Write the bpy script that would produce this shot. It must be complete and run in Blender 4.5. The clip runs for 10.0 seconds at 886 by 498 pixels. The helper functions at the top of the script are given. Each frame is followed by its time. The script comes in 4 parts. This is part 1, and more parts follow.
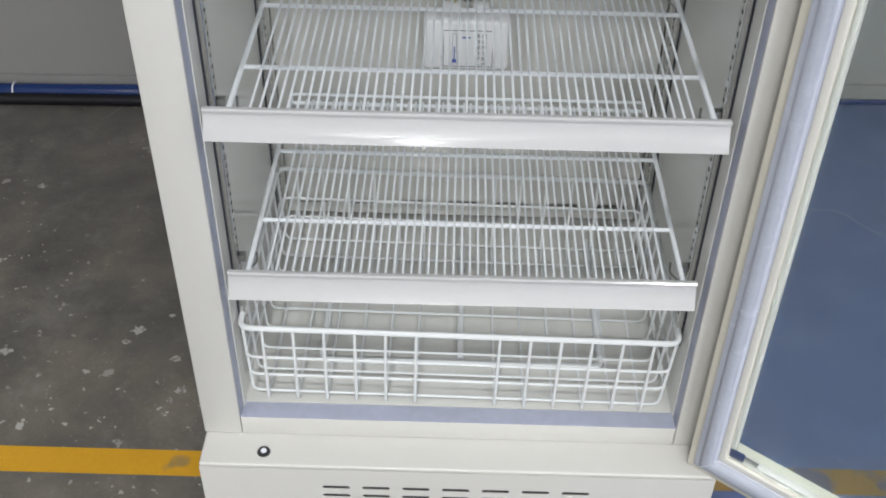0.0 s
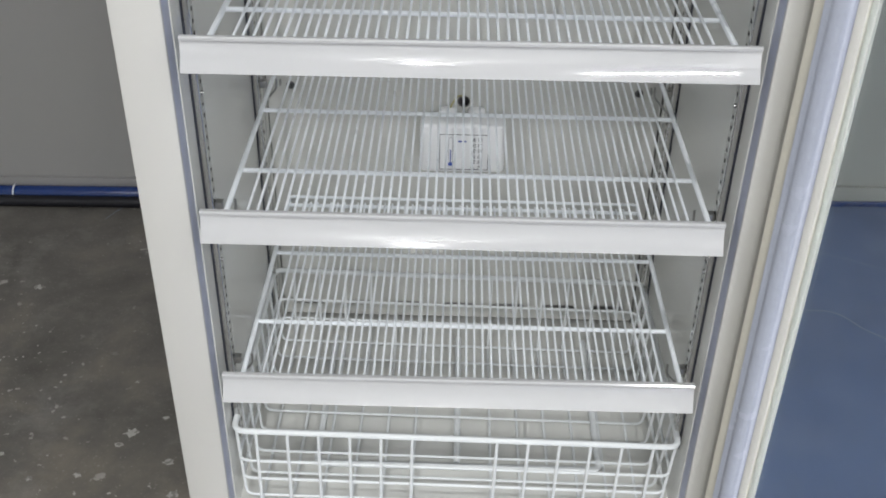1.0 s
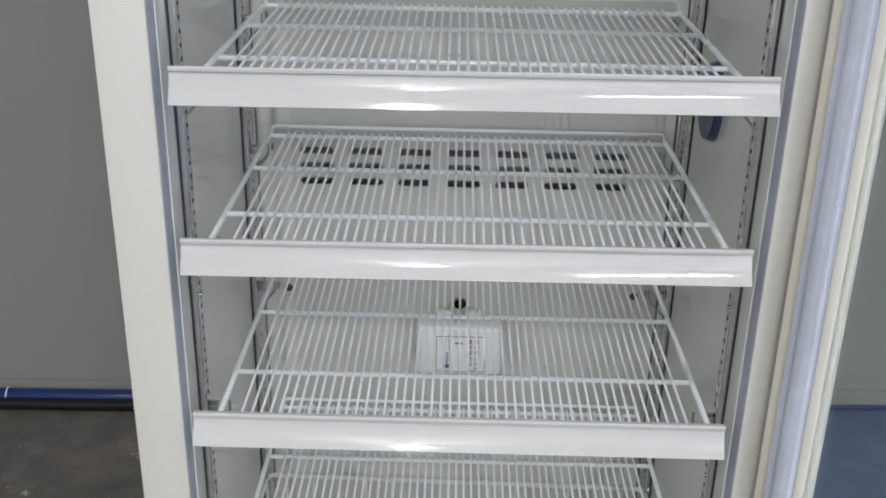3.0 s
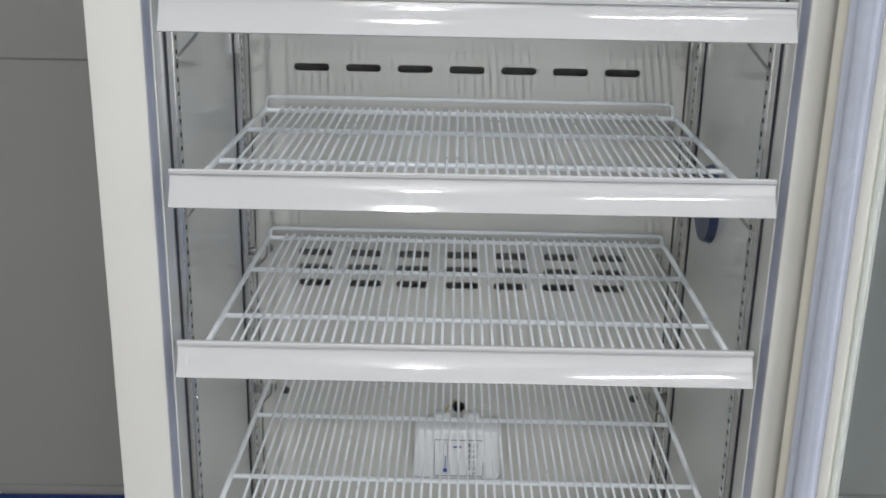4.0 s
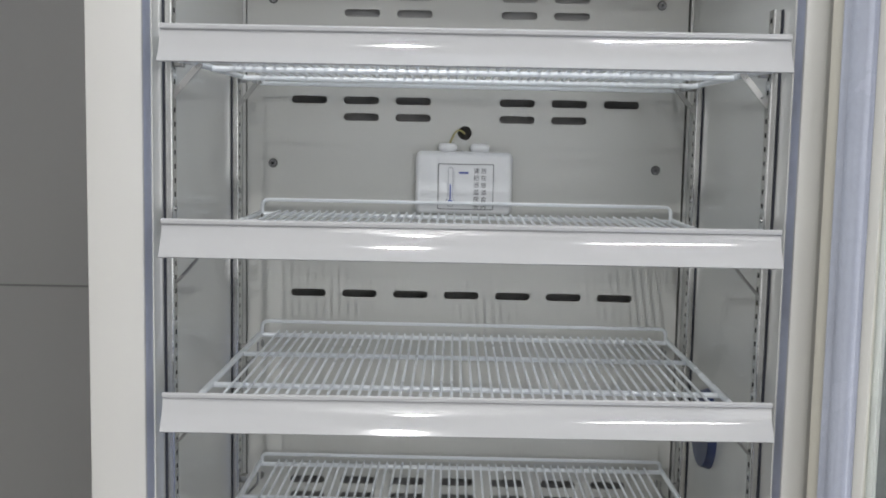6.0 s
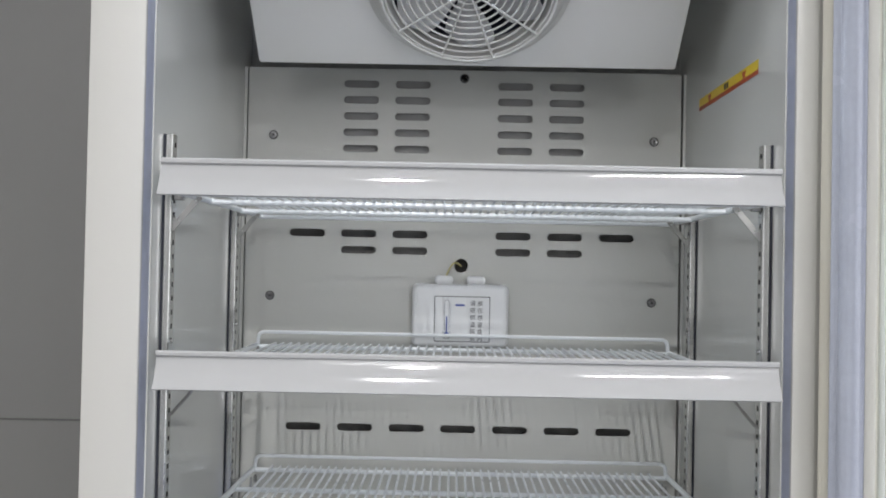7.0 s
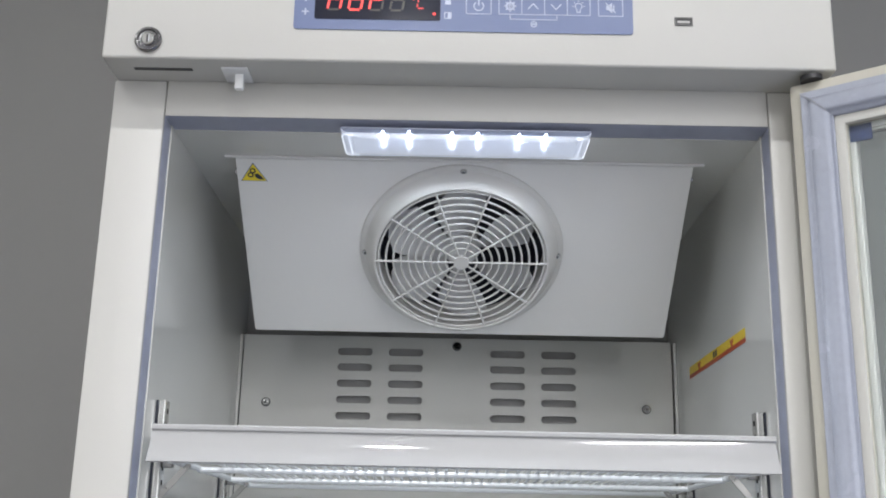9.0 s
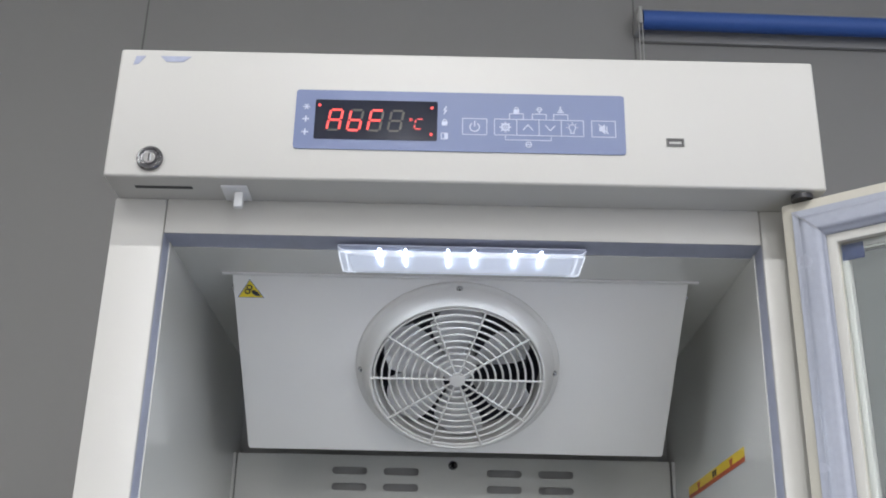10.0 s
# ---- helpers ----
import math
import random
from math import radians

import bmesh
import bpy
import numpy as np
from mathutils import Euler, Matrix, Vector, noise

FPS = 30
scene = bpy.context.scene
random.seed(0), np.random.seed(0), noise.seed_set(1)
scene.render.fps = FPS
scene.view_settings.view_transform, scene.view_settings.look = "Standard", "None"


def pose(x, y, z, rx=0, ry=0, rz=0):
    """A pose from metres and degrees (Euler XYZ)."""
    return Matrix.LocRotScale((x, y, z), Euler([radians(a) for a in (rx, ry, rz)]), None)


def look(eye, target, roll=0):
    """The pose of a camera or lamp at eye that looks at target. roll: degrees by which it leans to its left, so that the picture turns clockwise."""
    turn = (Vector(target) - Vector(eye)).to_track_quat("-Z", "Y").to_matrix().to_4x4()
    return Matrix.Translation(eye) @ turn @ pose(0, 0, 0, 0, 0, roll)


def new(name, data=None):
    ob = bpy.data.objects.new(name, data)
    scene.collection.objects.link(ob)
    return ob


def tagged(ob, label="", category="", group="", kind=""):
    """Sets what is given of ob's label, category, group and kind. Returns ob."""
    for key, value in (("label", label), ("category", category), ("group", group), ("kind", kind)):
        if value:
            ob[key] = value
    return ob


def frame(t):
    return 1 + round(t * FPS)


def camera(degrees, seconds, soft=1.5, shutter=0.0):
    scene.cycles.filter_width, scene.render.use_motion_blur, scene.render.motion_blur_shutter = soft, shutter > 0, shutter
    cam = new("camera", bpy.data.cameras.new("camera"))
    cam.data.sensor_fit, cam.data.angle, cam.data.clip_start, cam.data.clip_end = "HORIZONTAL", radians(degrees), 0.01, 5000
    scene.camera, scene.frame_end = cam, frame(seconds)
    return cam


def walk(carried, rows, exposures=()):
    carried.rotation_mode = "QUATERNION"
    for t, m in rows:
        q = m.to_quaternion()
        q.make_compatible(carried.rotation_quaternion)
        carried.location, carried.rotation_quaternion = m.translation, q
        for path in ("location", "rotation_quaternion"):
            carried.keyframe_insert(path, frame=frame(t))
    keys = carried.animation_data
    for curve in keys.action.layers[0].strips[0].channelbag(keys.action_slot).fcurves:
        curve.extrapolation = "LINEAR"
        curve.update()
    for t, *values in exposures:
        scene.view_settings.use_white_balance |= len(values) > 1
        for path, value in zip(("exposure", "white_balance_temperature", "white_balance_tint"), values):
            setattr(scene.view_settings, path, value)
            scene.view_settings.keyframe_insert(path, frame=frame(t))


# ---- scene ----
LENS = 44.94
cam = camera(LENS, 10.0, soft=1.85)
PATH = [
    (0, (-0.0152, -0.8943, 1.433), (-0.0232, -0.1268, 0.792), 1.11),
    (0.5, (-0.0148, -0.8945, 1.4338), (-0.0225, -0.0977, 0.8296), 1.1),
    (1, (-0.0142, -0.8946, 1.4351), (-0.0219, -0.0705, 0.8686), 1.14),
    (1.5, (-0.014, -0.8953, 1.434), (-0.0219, -0.0447, 0.9083), 1.17),
    (2, (-0.014, -0.8966, 1.4332), (-0.0225, -0.0216, 0.9491), 1.14),
    (2.5, (-0.014, -0.8971, 1.4335), (-0.0231, -0.0009, 0.99), 1.14),
    (2.7, (-0.0136, -0.8972, 1.4335), (-0.0229, 0.0072, 1.0069), 1.15),
    (4, (-0.0141, -0.8966, 1.4324), (-0.0238, 0.0535, 1.1207), 1.13),
    (4.5, (-0.0141, -0.8976, 1.4327), (-0.0236, 0.0662, 1.1664), 1.12),
    (5, (-0.0142, -0.8985, 1.4321), (-0.0234, 0.0771, 1.2126), 1.12),
    (5.5, (-0.0143, -0.899, 1.4315), (-0.0231, 0.087, 1.2649), 1.1),
    (5.7, (-0.0143, -0.9, 1.4314), (-0.0232, 0.0896, 1.2883), 1.11),
    (6.8, (-0.0136, -0.9011, 1.4296), (-0.0225, 0.0988, 1.4231), 1.13),
    (7, (-0.0136, -0.9013, 1.4299), (-0.0222, 0.0985, 1.4476), 1.15),
    (7.5, (-0.0139, -0.9021, 1.4296), (-0.0218, 0.0947, 1.5096), 1.17),
    (8, (-0.0139, -0.9037, 1.4281), (-0.0212, 0.086, 1.5706), 1.18),
    (8.5, (-0.0141, -0.9056, 1.4276), (-0.0208, 0.0734, 1.6313), 1.23),
    (9, (-0.0143, -0.9071, 1.4269), (-0.0203, 0.0572, 1.6914), 1.23),
    (9.5, (-0.0145, -0.9082, 1.4275), (-0.02, 0.0383, 1.7501), 1.26),
    (10, (-0.015, -0.9098, 1.4268), (-0.019, 0.0203, 1.7941), 1.31),
]
EXPOSURES = ((0, 0.08, 6500, 10.8), (2.5, -0.02, 6500, 10.6), (4.5, -0.16, 6510, 10.6), (5.5, -0.27, 6540, 11.0), (7.5, -0.15, 6520, 12), (10, -0.04, 6470, 12.2))
walk(cam, [(t, look(eye, target, roll)) for t, eye, target, roll in PATH], EXPOSURES)

# ---------------------------------------------------------------- light
world = bpy.data.worlds.new("world")
world.use_nodes = True
scene.world = world
world.node_tree.nodes["Background"].inputs[0].default_value = (0.75, 0.8, 0.9, 1)
world.node_tree.nodes["Background"].inputs[1].default_value = 0.05


def area_lamp(name, place, target, size, watts, colour=(0.955, 0.965, 0.965)):
    data = bpy.data.lights.new(name, "AREA")
    data.shape, data.size, data.size_y = "RECTANGLE", size[0], size[1]
    data.energy, data.color = watts, colour
    ob = new(name, data)
    ob.matrix_world = look(place, target)
    return tagged(ob, kind="structure")


CEIL = 4.4
# strip highlights place the first three; the last three are unseen added fill
LAMPS = ((-0.25, -2.4, 0.12, 0.055, 62, 0), (-0.26, -5.3, 0.05, 0.06, 118, 0), (1.17, -4.2, 1.05, 0.022, 84, -30), (-2.2, -2.2, 0.06, 1.2, 15, 0), (2.9, -2.2, 0.06, 1.2, 24, 0), (-3.3, -0.9, 0.10, 1.2, 8, 0))
for lx, ly, sx, sy, watts, turned in LAMPS:
    # a narrowed spread keeps the light off the upper walls
    lamp = area_lamp("ceiling_lamp_and_fill", (lx, ly, CEIL - 0.075), (lx, ly, 0), (sx, sy), watts)
    lamp.matrix_world = pose(lx, ly, CEIL - 0.075, 0, 0, turned)
    lamp.data.spread = radians(150)
# added fill light from unseen tall windows behind the camera and beside it
FILL_WINDOWS = (-3.45, -2.15, 2.25, 3.65)
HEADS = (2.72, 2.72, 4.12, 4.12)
for wx, head, watts in zip(FILL_WINDOWS, HEADS, (14, 16, 45, 42)):
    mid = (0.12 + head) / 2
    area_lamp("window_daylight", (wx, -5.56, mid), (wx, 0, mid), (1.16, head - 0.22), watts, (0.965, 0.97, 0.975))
# unseen side source, added to brighten the door glass
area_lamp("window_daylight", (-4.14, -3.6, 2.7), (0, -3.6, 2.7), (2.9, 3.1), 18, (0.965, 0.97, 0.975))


# ---------------------------------------------------------------- materials
def material(name, colour, rough=0.5, metal=0.0, vary=0.04, scale=6.0, fine=80.0, bump=0.02, spec=0.5, coat=0.0, rough_vary=0.08, dark=None, dark_amount=0.0, dark_scale=14.0, dark_from=0.55):
    """A surface with slow and fine variation of colour and gloss, and a fine relief."""
    m = bpy.data.materials.new(name)
    m.use_nodes = True
    n, l = m.node_tree.nodes, m.node_tree.links
    b = n["Principled BSDF"]
    co = n.new("ShaderNodeTexCoord")
    geo = n.new("ShaderNodeNewGeometry")
    big, small = n.new("ShaderNodeTexNoise"), n.new("ShaderNodeTexNoise")
    big.inputs["Scale"].default_value, small.inputs["Scale"].default_value = scale, fine
    big.inputs["Detail"].default_value, small.inputs["Detail"].default_value = 5, 3
    for tex in (big, small):
        l.new(geo.outputs["Position"], tex.inputs["Vector"])
    mix = n.new("ShaderNodeMix")
    mix.data_type = "RGBA"
    lo = [max(0, c * (1 - vary)) for c in colour]
    hi = [min(1, c * (1 + vary)) for c in colour]
    mix.inputs[6].default_value, mix.inputs[7].default_value = (*lo, 1), (*hi, 1)
    add = n.new("ShaderNodeMath")
    add.operation = "ADD"
    half = n.new("ShaderNodeMath")
    half.operation = "MULTIPLY"
    half.inputs[1].default_value = 0.5
    l.new(big.outputs[0], add.inputs[0])
    l.new(small.outputs[0], add.inputs[1])
    l.new(add.outputs[0], half.inputs[0])
    l.new(half.outputs[0], mix.inputs[0])
    out = mix.outputs[2]
    if dark:
        ramp = n.new("ShaderNodeMapRange")
        ramp.inputs[1].default_value, ramp.inputs[2].default_value = dark_from, dark_from + 0.05
        ramp.inputs[4].default_value = dark_amount
        spots = n.new("ShaderNodeTexNoise")
        spots.inputs["Scale"].default_value, spots.inputs["Detail"].default_value = dark_scale, 3
        l.new(geo.outputs["Position"], spots.inputs["Vector"])
        l.new(spots.outputs[0], ramp.inputs[0])
        over = n.new("ShaderNodeMix")
        over.data_type = "RGBA"
        over.inputs[7].default_value = (*dark, 1)
        l.new(ramp.outputs[0], over.inputs[0])
        l.new(out, over.inputs[6])
        out = over.outputs[2]
    l.new(out, b.inputs["Base Color"])
    r = n.new("ShaderNodeMapRange")
    r.inputs[3].default_value, r.inputs[4].default_value = max(0.02, rough - rough_vary), min(1, rough + rough_vary)
    l.new(big.outputs[0], r.inputs[0])
    l.new(r.outputs[0], b.inputs["Roughness"])
    if bump:
        bp = n.new("ShaderNodeBump")
        bp.inputs["Strength"].default_value, bp.inputs["Distance"].default_value = bump, 0.002
        l.new(small.outputs[0], bp.inputs["Height"])
        l.new(bp.outputs[0], b.inputs["Normal"])
    b.inputs["Metallic"].default_value = metal
    b.inputs["Specular IOR Level"].default_value = spec
    b.inputs["Coat Weight"].default_value, b.inputs["Coat Roughness"].default_value = coat, 0.09
    return m


def glow(name, colour, strength):
    m = bpy.data.materials.new(name)
    m.use_nodes = True
    b = m.node_tree.nodes["Principled BSDF"]
    b.inputs["Base Color"].default_value = (*colour, 1)
    b.inputs["Emission Color"].default_value = (*colour, 1)
    b.inputs["Emission Strength"].default_value = strength
    return m


def clear(name, colour, rough, ior=1.45):
    m = bpy.data.materials.new(name)
    m.use_nodes = True
    b = m.node_tree.nodes["Principled BSDF"]
    b.inputs["Base Color"].default_value = (*colour, 1)
    b.inputs["Roughness"].default_value, b.inputs["IOR"].default_value = rough, ior
    b.inputs["Transmission Weight"].default_value = 1
    return m


ENAMEL = material("warm white enamelled steel", (0.545, 0.54, 0.51), 0.45, vary=0.015, scale=3, bump=0.03, fine=400)
LINER = material("white liner sheet", (0.60, 0.602, 0.572), 0.4, coat=0.9, vary=0.02, scale=4, bump=0.008, fine=120, rough_vary=0.02)
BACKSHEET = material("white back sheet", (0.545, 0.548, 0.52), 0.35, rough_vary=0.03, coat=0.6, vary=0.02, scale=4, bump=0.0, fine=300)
# lighter copy of the back sheet; missing light is put into its colour
LITSHEET = material("white back sheet lightened for the cover", (0.745, 0.74, 0.725), 0.35, rough_vary=0.03, coat=0.6, vary=0.02, scale=4, bump=0.0, fine=300)
BREAKER = material("blue-grey plastic edge", (0.63, 0.665, 0.80), 0.14, vary=0.16, scale=26, fine=90, bump=0.08)
GASKET = material("blue-grey rubber gasket", (0.375, 0.40, 0.47), 0.25, vary=0.14, scale=22, fine=160, bump=0.12)
INNERWHITE = material("off-white inner door frame", (0.57, 0.565, 0.525), 0.4, vary=0.03, scale=9, bump=0.03)
FADEDSEAM = material("pale seam", (0.56, 0.58, 0.63), 0.35, vary=0.3, scale=240, bump=0.2)
DOORWHITE = material("cream door frame", (0.51, 0.49, 0.42), 0.4, vary=0.02, scale=5, bump=0.03)
STRIP = material("glossy white plastic strip", (0.455, 0.458, 0.460), 0.055, vary=0.012, scale=8, bump=0.01, rough_vary=0.03)
WIRE = material("white coated wire", (0.80, 0.835, 0.86), 0.3, vary=0.03, scale=30, bump=0.02)
CHROME = material("zinc plated steel", (0.36, 0.36, 0.35), 0.3, metal=1.0, vary=0.08, scale=18, bump=0.03)
RAIL = material("dull zinc rail", (0.60, 0.60, 0.59), 0.14, metal=1.0, vary=0.25, scale=30, bump=0.12)
LOCKSTEEL = material("dark polished chrome", (0.20, 0.20, 0.205), 0.12, metal=1.0, vary=0.3, scale=220, fine=300, bump=0.35)
STEEL = material("bright screw steel", (0.50, 0.50, 0.50), 0.25, metal=1.0, vary=0.1, scale=60, bump=0.05)
ALU = material("matt aluminium", (0.40, 0.40, 0.385), 0.5, metal=0.1, vary=0.05, scale=30, bump=0.02)
BLACK = material("black plastic and hole shade", (0.02, 0.02, 0.022), 0.4, vary=0.1, scale=20, bump=0.02)
CAVITY = material("grey duct sheet", (0.36, 0.36, 0.355), 0.5, vary=0.06, scale=8)
# shade behind the blades is put into this dark colour
SHROUD = material("fan housing in shade tone", (0.03, 0.036, 0.06), 0.5, vary=0.1, scale=10)
TRAY = material("blue-grey lamp tray", (0.34, 0.37, 0.47), 0.35, vary=0.08, scale=60)
# stands in for shade in the fan, along the rails and behind their holes
DARK = material("dark sheet for cavity shade", (0.022, 0.026, 0.042), 0.6, vary=0.1, scale=10)
NAVY = material("navy rubber cap", (0.018, 0.03, 0.09), 0.35, vary=0.1, scale=30)
PANELBLUE = material("blue control foil", (0.105, 0.145, 0.29), 0.35, vary=0.03, scale=20, bump=0.02)
SCREEN = material("dark display window", (0.016, 0.018, 0.032), 0.07, vary=0.05, scale=20, bump=0.0, spec=0.3, rough_vary=0.01)
GHOST = material("unlit segment", (0.048, 0.042, 0.036), 0.4, vary=0.03, bump=0.0)
PRINT = material("white print", (0.72, 0.74, 0.78), 0.45, vary=0.02, bump=0.0)
SYMBOL = material("pale blue print", (0.52, 0.57, 0.70), 0.45, vary=0.08, scale=200, bump=0.0)
INK = material("black print", (0.03, 0.03, 0.04), 0.5, vary=0.05, bump=0.0)
GREYINK = material("grey print", (0.2, 0.21, 0.24), 0.5, vary=0.05, bump=0.0)
BLUEINK = material("blue print", (0.05, 0.09, 0.36), 0.5, vary=0.05, bump=0.0)
FADED = material("faded blue print", (0.36, 0.39, 0.51), 0.45, vary=0.2, scale=160, bump=0.0)
# darker copy of the shelf wire; offsets too strong light low down
BASKETWIRE = material("darkened white coated wire", (0.68, 0.705, 0.71), 0.32, vary=0.05, scale=30, bump=0.03)
LEMON = material("lemon sticker foil", (0.80, 0.64, 0.03), 0.35, vary=0.03, scale=40, bump=0.01)
YELLOW = material("yellow sticker foil", (0.72, 0.52, 0.03), 0.4, vary=0.04, scale=30, bump=0.01)
REDBAND = material("red sticker band", (0.42, 0.07, 0.025), 0.4, vary=0.05, scale=30, bump=0.01)
BOXWHITE = material("white box plastic", (0.80, 0.81, 0.82), 0.33, vary=0.01, bump=0.01)
FANWHITE = material("white fan plastic", (0.61, 0.605, 0.585), 0.5, vary=0.02, bump=0.01)
BLADE = material("white blade plastic", (0.93, 0.935, 0.94), 0.2, vary=0.03, bump=0.01)
CABLE = material("yellow cable", (0.40, 0.36, 0.16), 0.5, vary=0.05)
JOINT = material("grey joint sealant", (0.13, 0.13, 0.125), 0.6, vary=0.1)
VALANCE = material("grey blind valance", (0.27, 0.27, 0.265), 0.45, vary=0.05, scale=8)
WALL = material("grey wall panel", (0.236, 0.233, 0.227), 0.5, vary=0.03, scale=1.2, fine=60, bump=0.03)
SIDEWALL = material("pale wall paint", (0.74, 0.74, 0.72), 0.6, vary=0.03, scale=1.5)


def floor_material(name, tones, specks, amount):
    """A stained floor: three tones in clouds of several sizes, pale splashes in clusters, fine grit and scuffs."""
    m = bpy.data.materials.new(name)
    m.use_nodes = True
    n, l = m.node_tree.nodes, m.node_tree.links
    b = n["Principled BSDF"]
    geo = n.new("ShaderNodeNewGeometry")

    def noise(scale, detail=4, rough=0.55, twist=0.0):
        tex = n.new("ShaderNodeTexNoise")
        tex.inputs["Scale"].default_value, tex.inputs["Detail"].default_value = scale, detail
        tex.inputs["Roughness"].default_value, tex.inputs["Distortion"].default_value = rough, twist
        l.new(geo.outputs["Position"], tex.inputs["Vector"])
        return tex.outputs[0]

    def calc(op, x, y):
        node = n.new("ShaderNodeMath")
        node.operation = op
        for k, value in enumerate((x, y)):
            if isinstance(value, (int, float)):
                node.inputs[k].default_value = value
            else:
                l.new(value, node.inputs[k])
        return node.outputs[0]

    def step(value, lo, hi, top=1.0, low=0.0):
        node = n.new("ShaderNodeMapRange")
        node.inputs[1].default_value, node.inputs[2].default_value = lo, hi
        node.inputs[3].default_value, node.inputs[4].default_value = low, top
        l.new(value, node.inputs[0])
        return node.outputs[0]

    def over(fac, under, colour):
        node = n.new("ShaderNodeMix")
        node.data_type = "RGBA"
        node.inputs[7].default_value = (*colour, 1)
        l.new(fac, node.inputs[0])
        l.new(under, node.inputs[6])
        return node.outputs[2]

    clouds = calc("ADD", calc("MULTIPLY", noise(2.6, 6, 0.6, 0.8), 0.6), calc("MULTIPLY", noise(9, 5, 0.65, 0.5), 0.4))
    ramp = n.new("ShaderNodeValToRGB")
    ramp.color_ramp.elements[0].position, ramp.color_ramp.elements[1].position = 0.28, 0.74
    ramp.color_ramp.elements[0].color, ramp.color_ramp.elements[1].color = (*tones[0], 1), (*tones[2], 1)
    ramp.color_ramp.elements.new(0.5).color = (*tones[1], 1)
    l.new(clouds, ramp.inputs[0])
    out = ramp.outputs[0]
    grit = noise(150, 2)
    out = over(step(grit, 0.62, 0.74, 0.2), out, specks)
    where = step(noise(2.2, 2), 0.44, 0.58)
    out = over(calc("MULTIPLY", step(noise(23, 3, 0.6), 0.655, 0.685, amount), where), out, specks)
    out = over(calc("MULTIPLY", step(noise(58, 2, 0.5), 0.675, 0.70, amount), where), out, specks)
    out = over(step(noise(5.5, 6, 0.75), 0.52, 0.84, 0.3), out, specks)
    l.new(out, b.inputs["Base Color"])
    l.new(step(noise(4, 5), 0.3, 0.75, 0.72, 0.34), b.inputs["Roughness"])
    bp = n.new("ShaderNodeBump")
    bp.inputs["Strength"].default_value, bp.inputs["Distance"].default_value = 0.25, 0.002
    l.new(noise(40, 4), bp.inputs["Height"])
    l.new(bp.outputs[0], b.inputs["Normal"])
    return m


CONCRETE = floor_material("worn grey concrete", ((0.044, 0.041, 0.036), (0.102, 0.096, 0.085), (0.196, 0.174, 0.138)), (0.42, 0.41, 0.38), 0.9)
BLUEFLOOR = floor_material("blue floor paint", ((0.064, 0.092, 0.186), (0.079, 0.112, 0.220), (0.096, 0.131, 0.242)), (0.17, 0.20, 0.29), 0.07)
TAPE = material("yellow floor tape", (0.56, 0.295, 0.014), 0.45, vary=0.18, scale=14, fine=120, bump=0.06, dark=(0.22, 0.17, 0.09), dark_amount=0.75, dark_scale=9, dark_from=0.59)
WORNTAPE = material("worn yellow floor tape", (0.20, 0.125, 0.035), 0.5, vary=0.3, scale=11, fine=120, bump=0.06, dark=(0.06, 0.08, 0.15), dark_amount=0.8, dark_scale=7, dark_from=0.5)
SCUFF = material("pale floor scratch", (0.17, 0.19, 0.24), 0.5, vary=0.25, scale=60)
SPLASH = material("pale paint splash", (0.34, 0.335, 0.31), 0.5, vary=0.3, scale=70, dark=(0.14, 0.135, 0.12), dark_amount=0.8, dark_scale=90, dark_from=0.5)
BLIND = material("blue blind fabric", (0.035, 0.105, 0.36), 0.55, vary=0.06, scale=14, fine=500, bump=0.1)
FLEX = material("black tube sheath", (0.006, 0.006, 0.009), 0.5, vary=0.2, scale=30, spec=0.25)
BLUEPIPE = material("blue pipe plastic", (0.005, 0.024, 0.115), 0.14, vary=0.1, scale=10, bump=0.02)
CEILING = material("white ceiling panel", (0.66, 0.66, 0.65), 0.6, vary=0.03, scale=2)
RED = glow("red lit segment", (1.0, 0.07, 0.06), 0.64)
REDDIM = glow("dim red segment", (0.75, 0.06, 0.06), 0.5)
LED = glow("white light diode", (0.86, 0.93, 1.0), 7)
GLASS = clear("door glass", (0.93, 0.97, 0.96), 0.0)
COVER = clear("ribbed clear cover with added glow", (0.90, 0.93, 1.0), 0.48)
# weak emission stands in for diode light scattered in the plastic
COVER.node_tree.nodes["Principled BSDF"].inputs["Emission Color"].default_value = (0.82, 0.90, 1.0, 1)
COVER.node_tree.nodes["Principled BSDF"].inputs["Emission Strength"].default_value = 0.11
RIB = clear("cover rib with added glow", (0.95, 0.97, 1.0), 0.2)
# bright dots and edges of refracted light, painted as emission
RIB.node_tree.nodes["Principled BSDF"].inputs["Emission Color"].default_value = (0.84, 0.91, 1.0, 1)
RIB.node_tree.nodes["Principled BSDF"].inputs["Emission Strength"].default_value = 0.25


# ---------------------------------------------------------------- mesh helpers
def link(name, bm, mat, smooth=30):
    me = bpy.data.meshes.new(name)
    bmesh.ops.recalc_face_normals(bm, faces=bm.faces)
    if smooth:
        for f in bm.faces:
            f.smooth = True
        for e in bm.edges:
            e.smooth = len(e.link_faces) == 2 and e.calc_face_angle(0) < radians(smooth)
    bm.to_mesh(me)
    bm.free()
    me.materials.append(mat)
    return new(name, me)


def part(name, bm, mat, parent, label="", smooth=30):
    ob = link(name, bm, mat, smooth)
    ob.parent = parent
    ob.matrix_parent_inverse = parent.matrix_basis.inverted()
    return tagged(ob, label)


def thing(name, label, category, place=(0, 0, 0), group="", kind=""):
    ob = new(name)
    ob.empty_display_size = 0.05
    ob.location = place
    bpy.context.view_layer.update()
    return tagged(ob, label, category, group, kind)


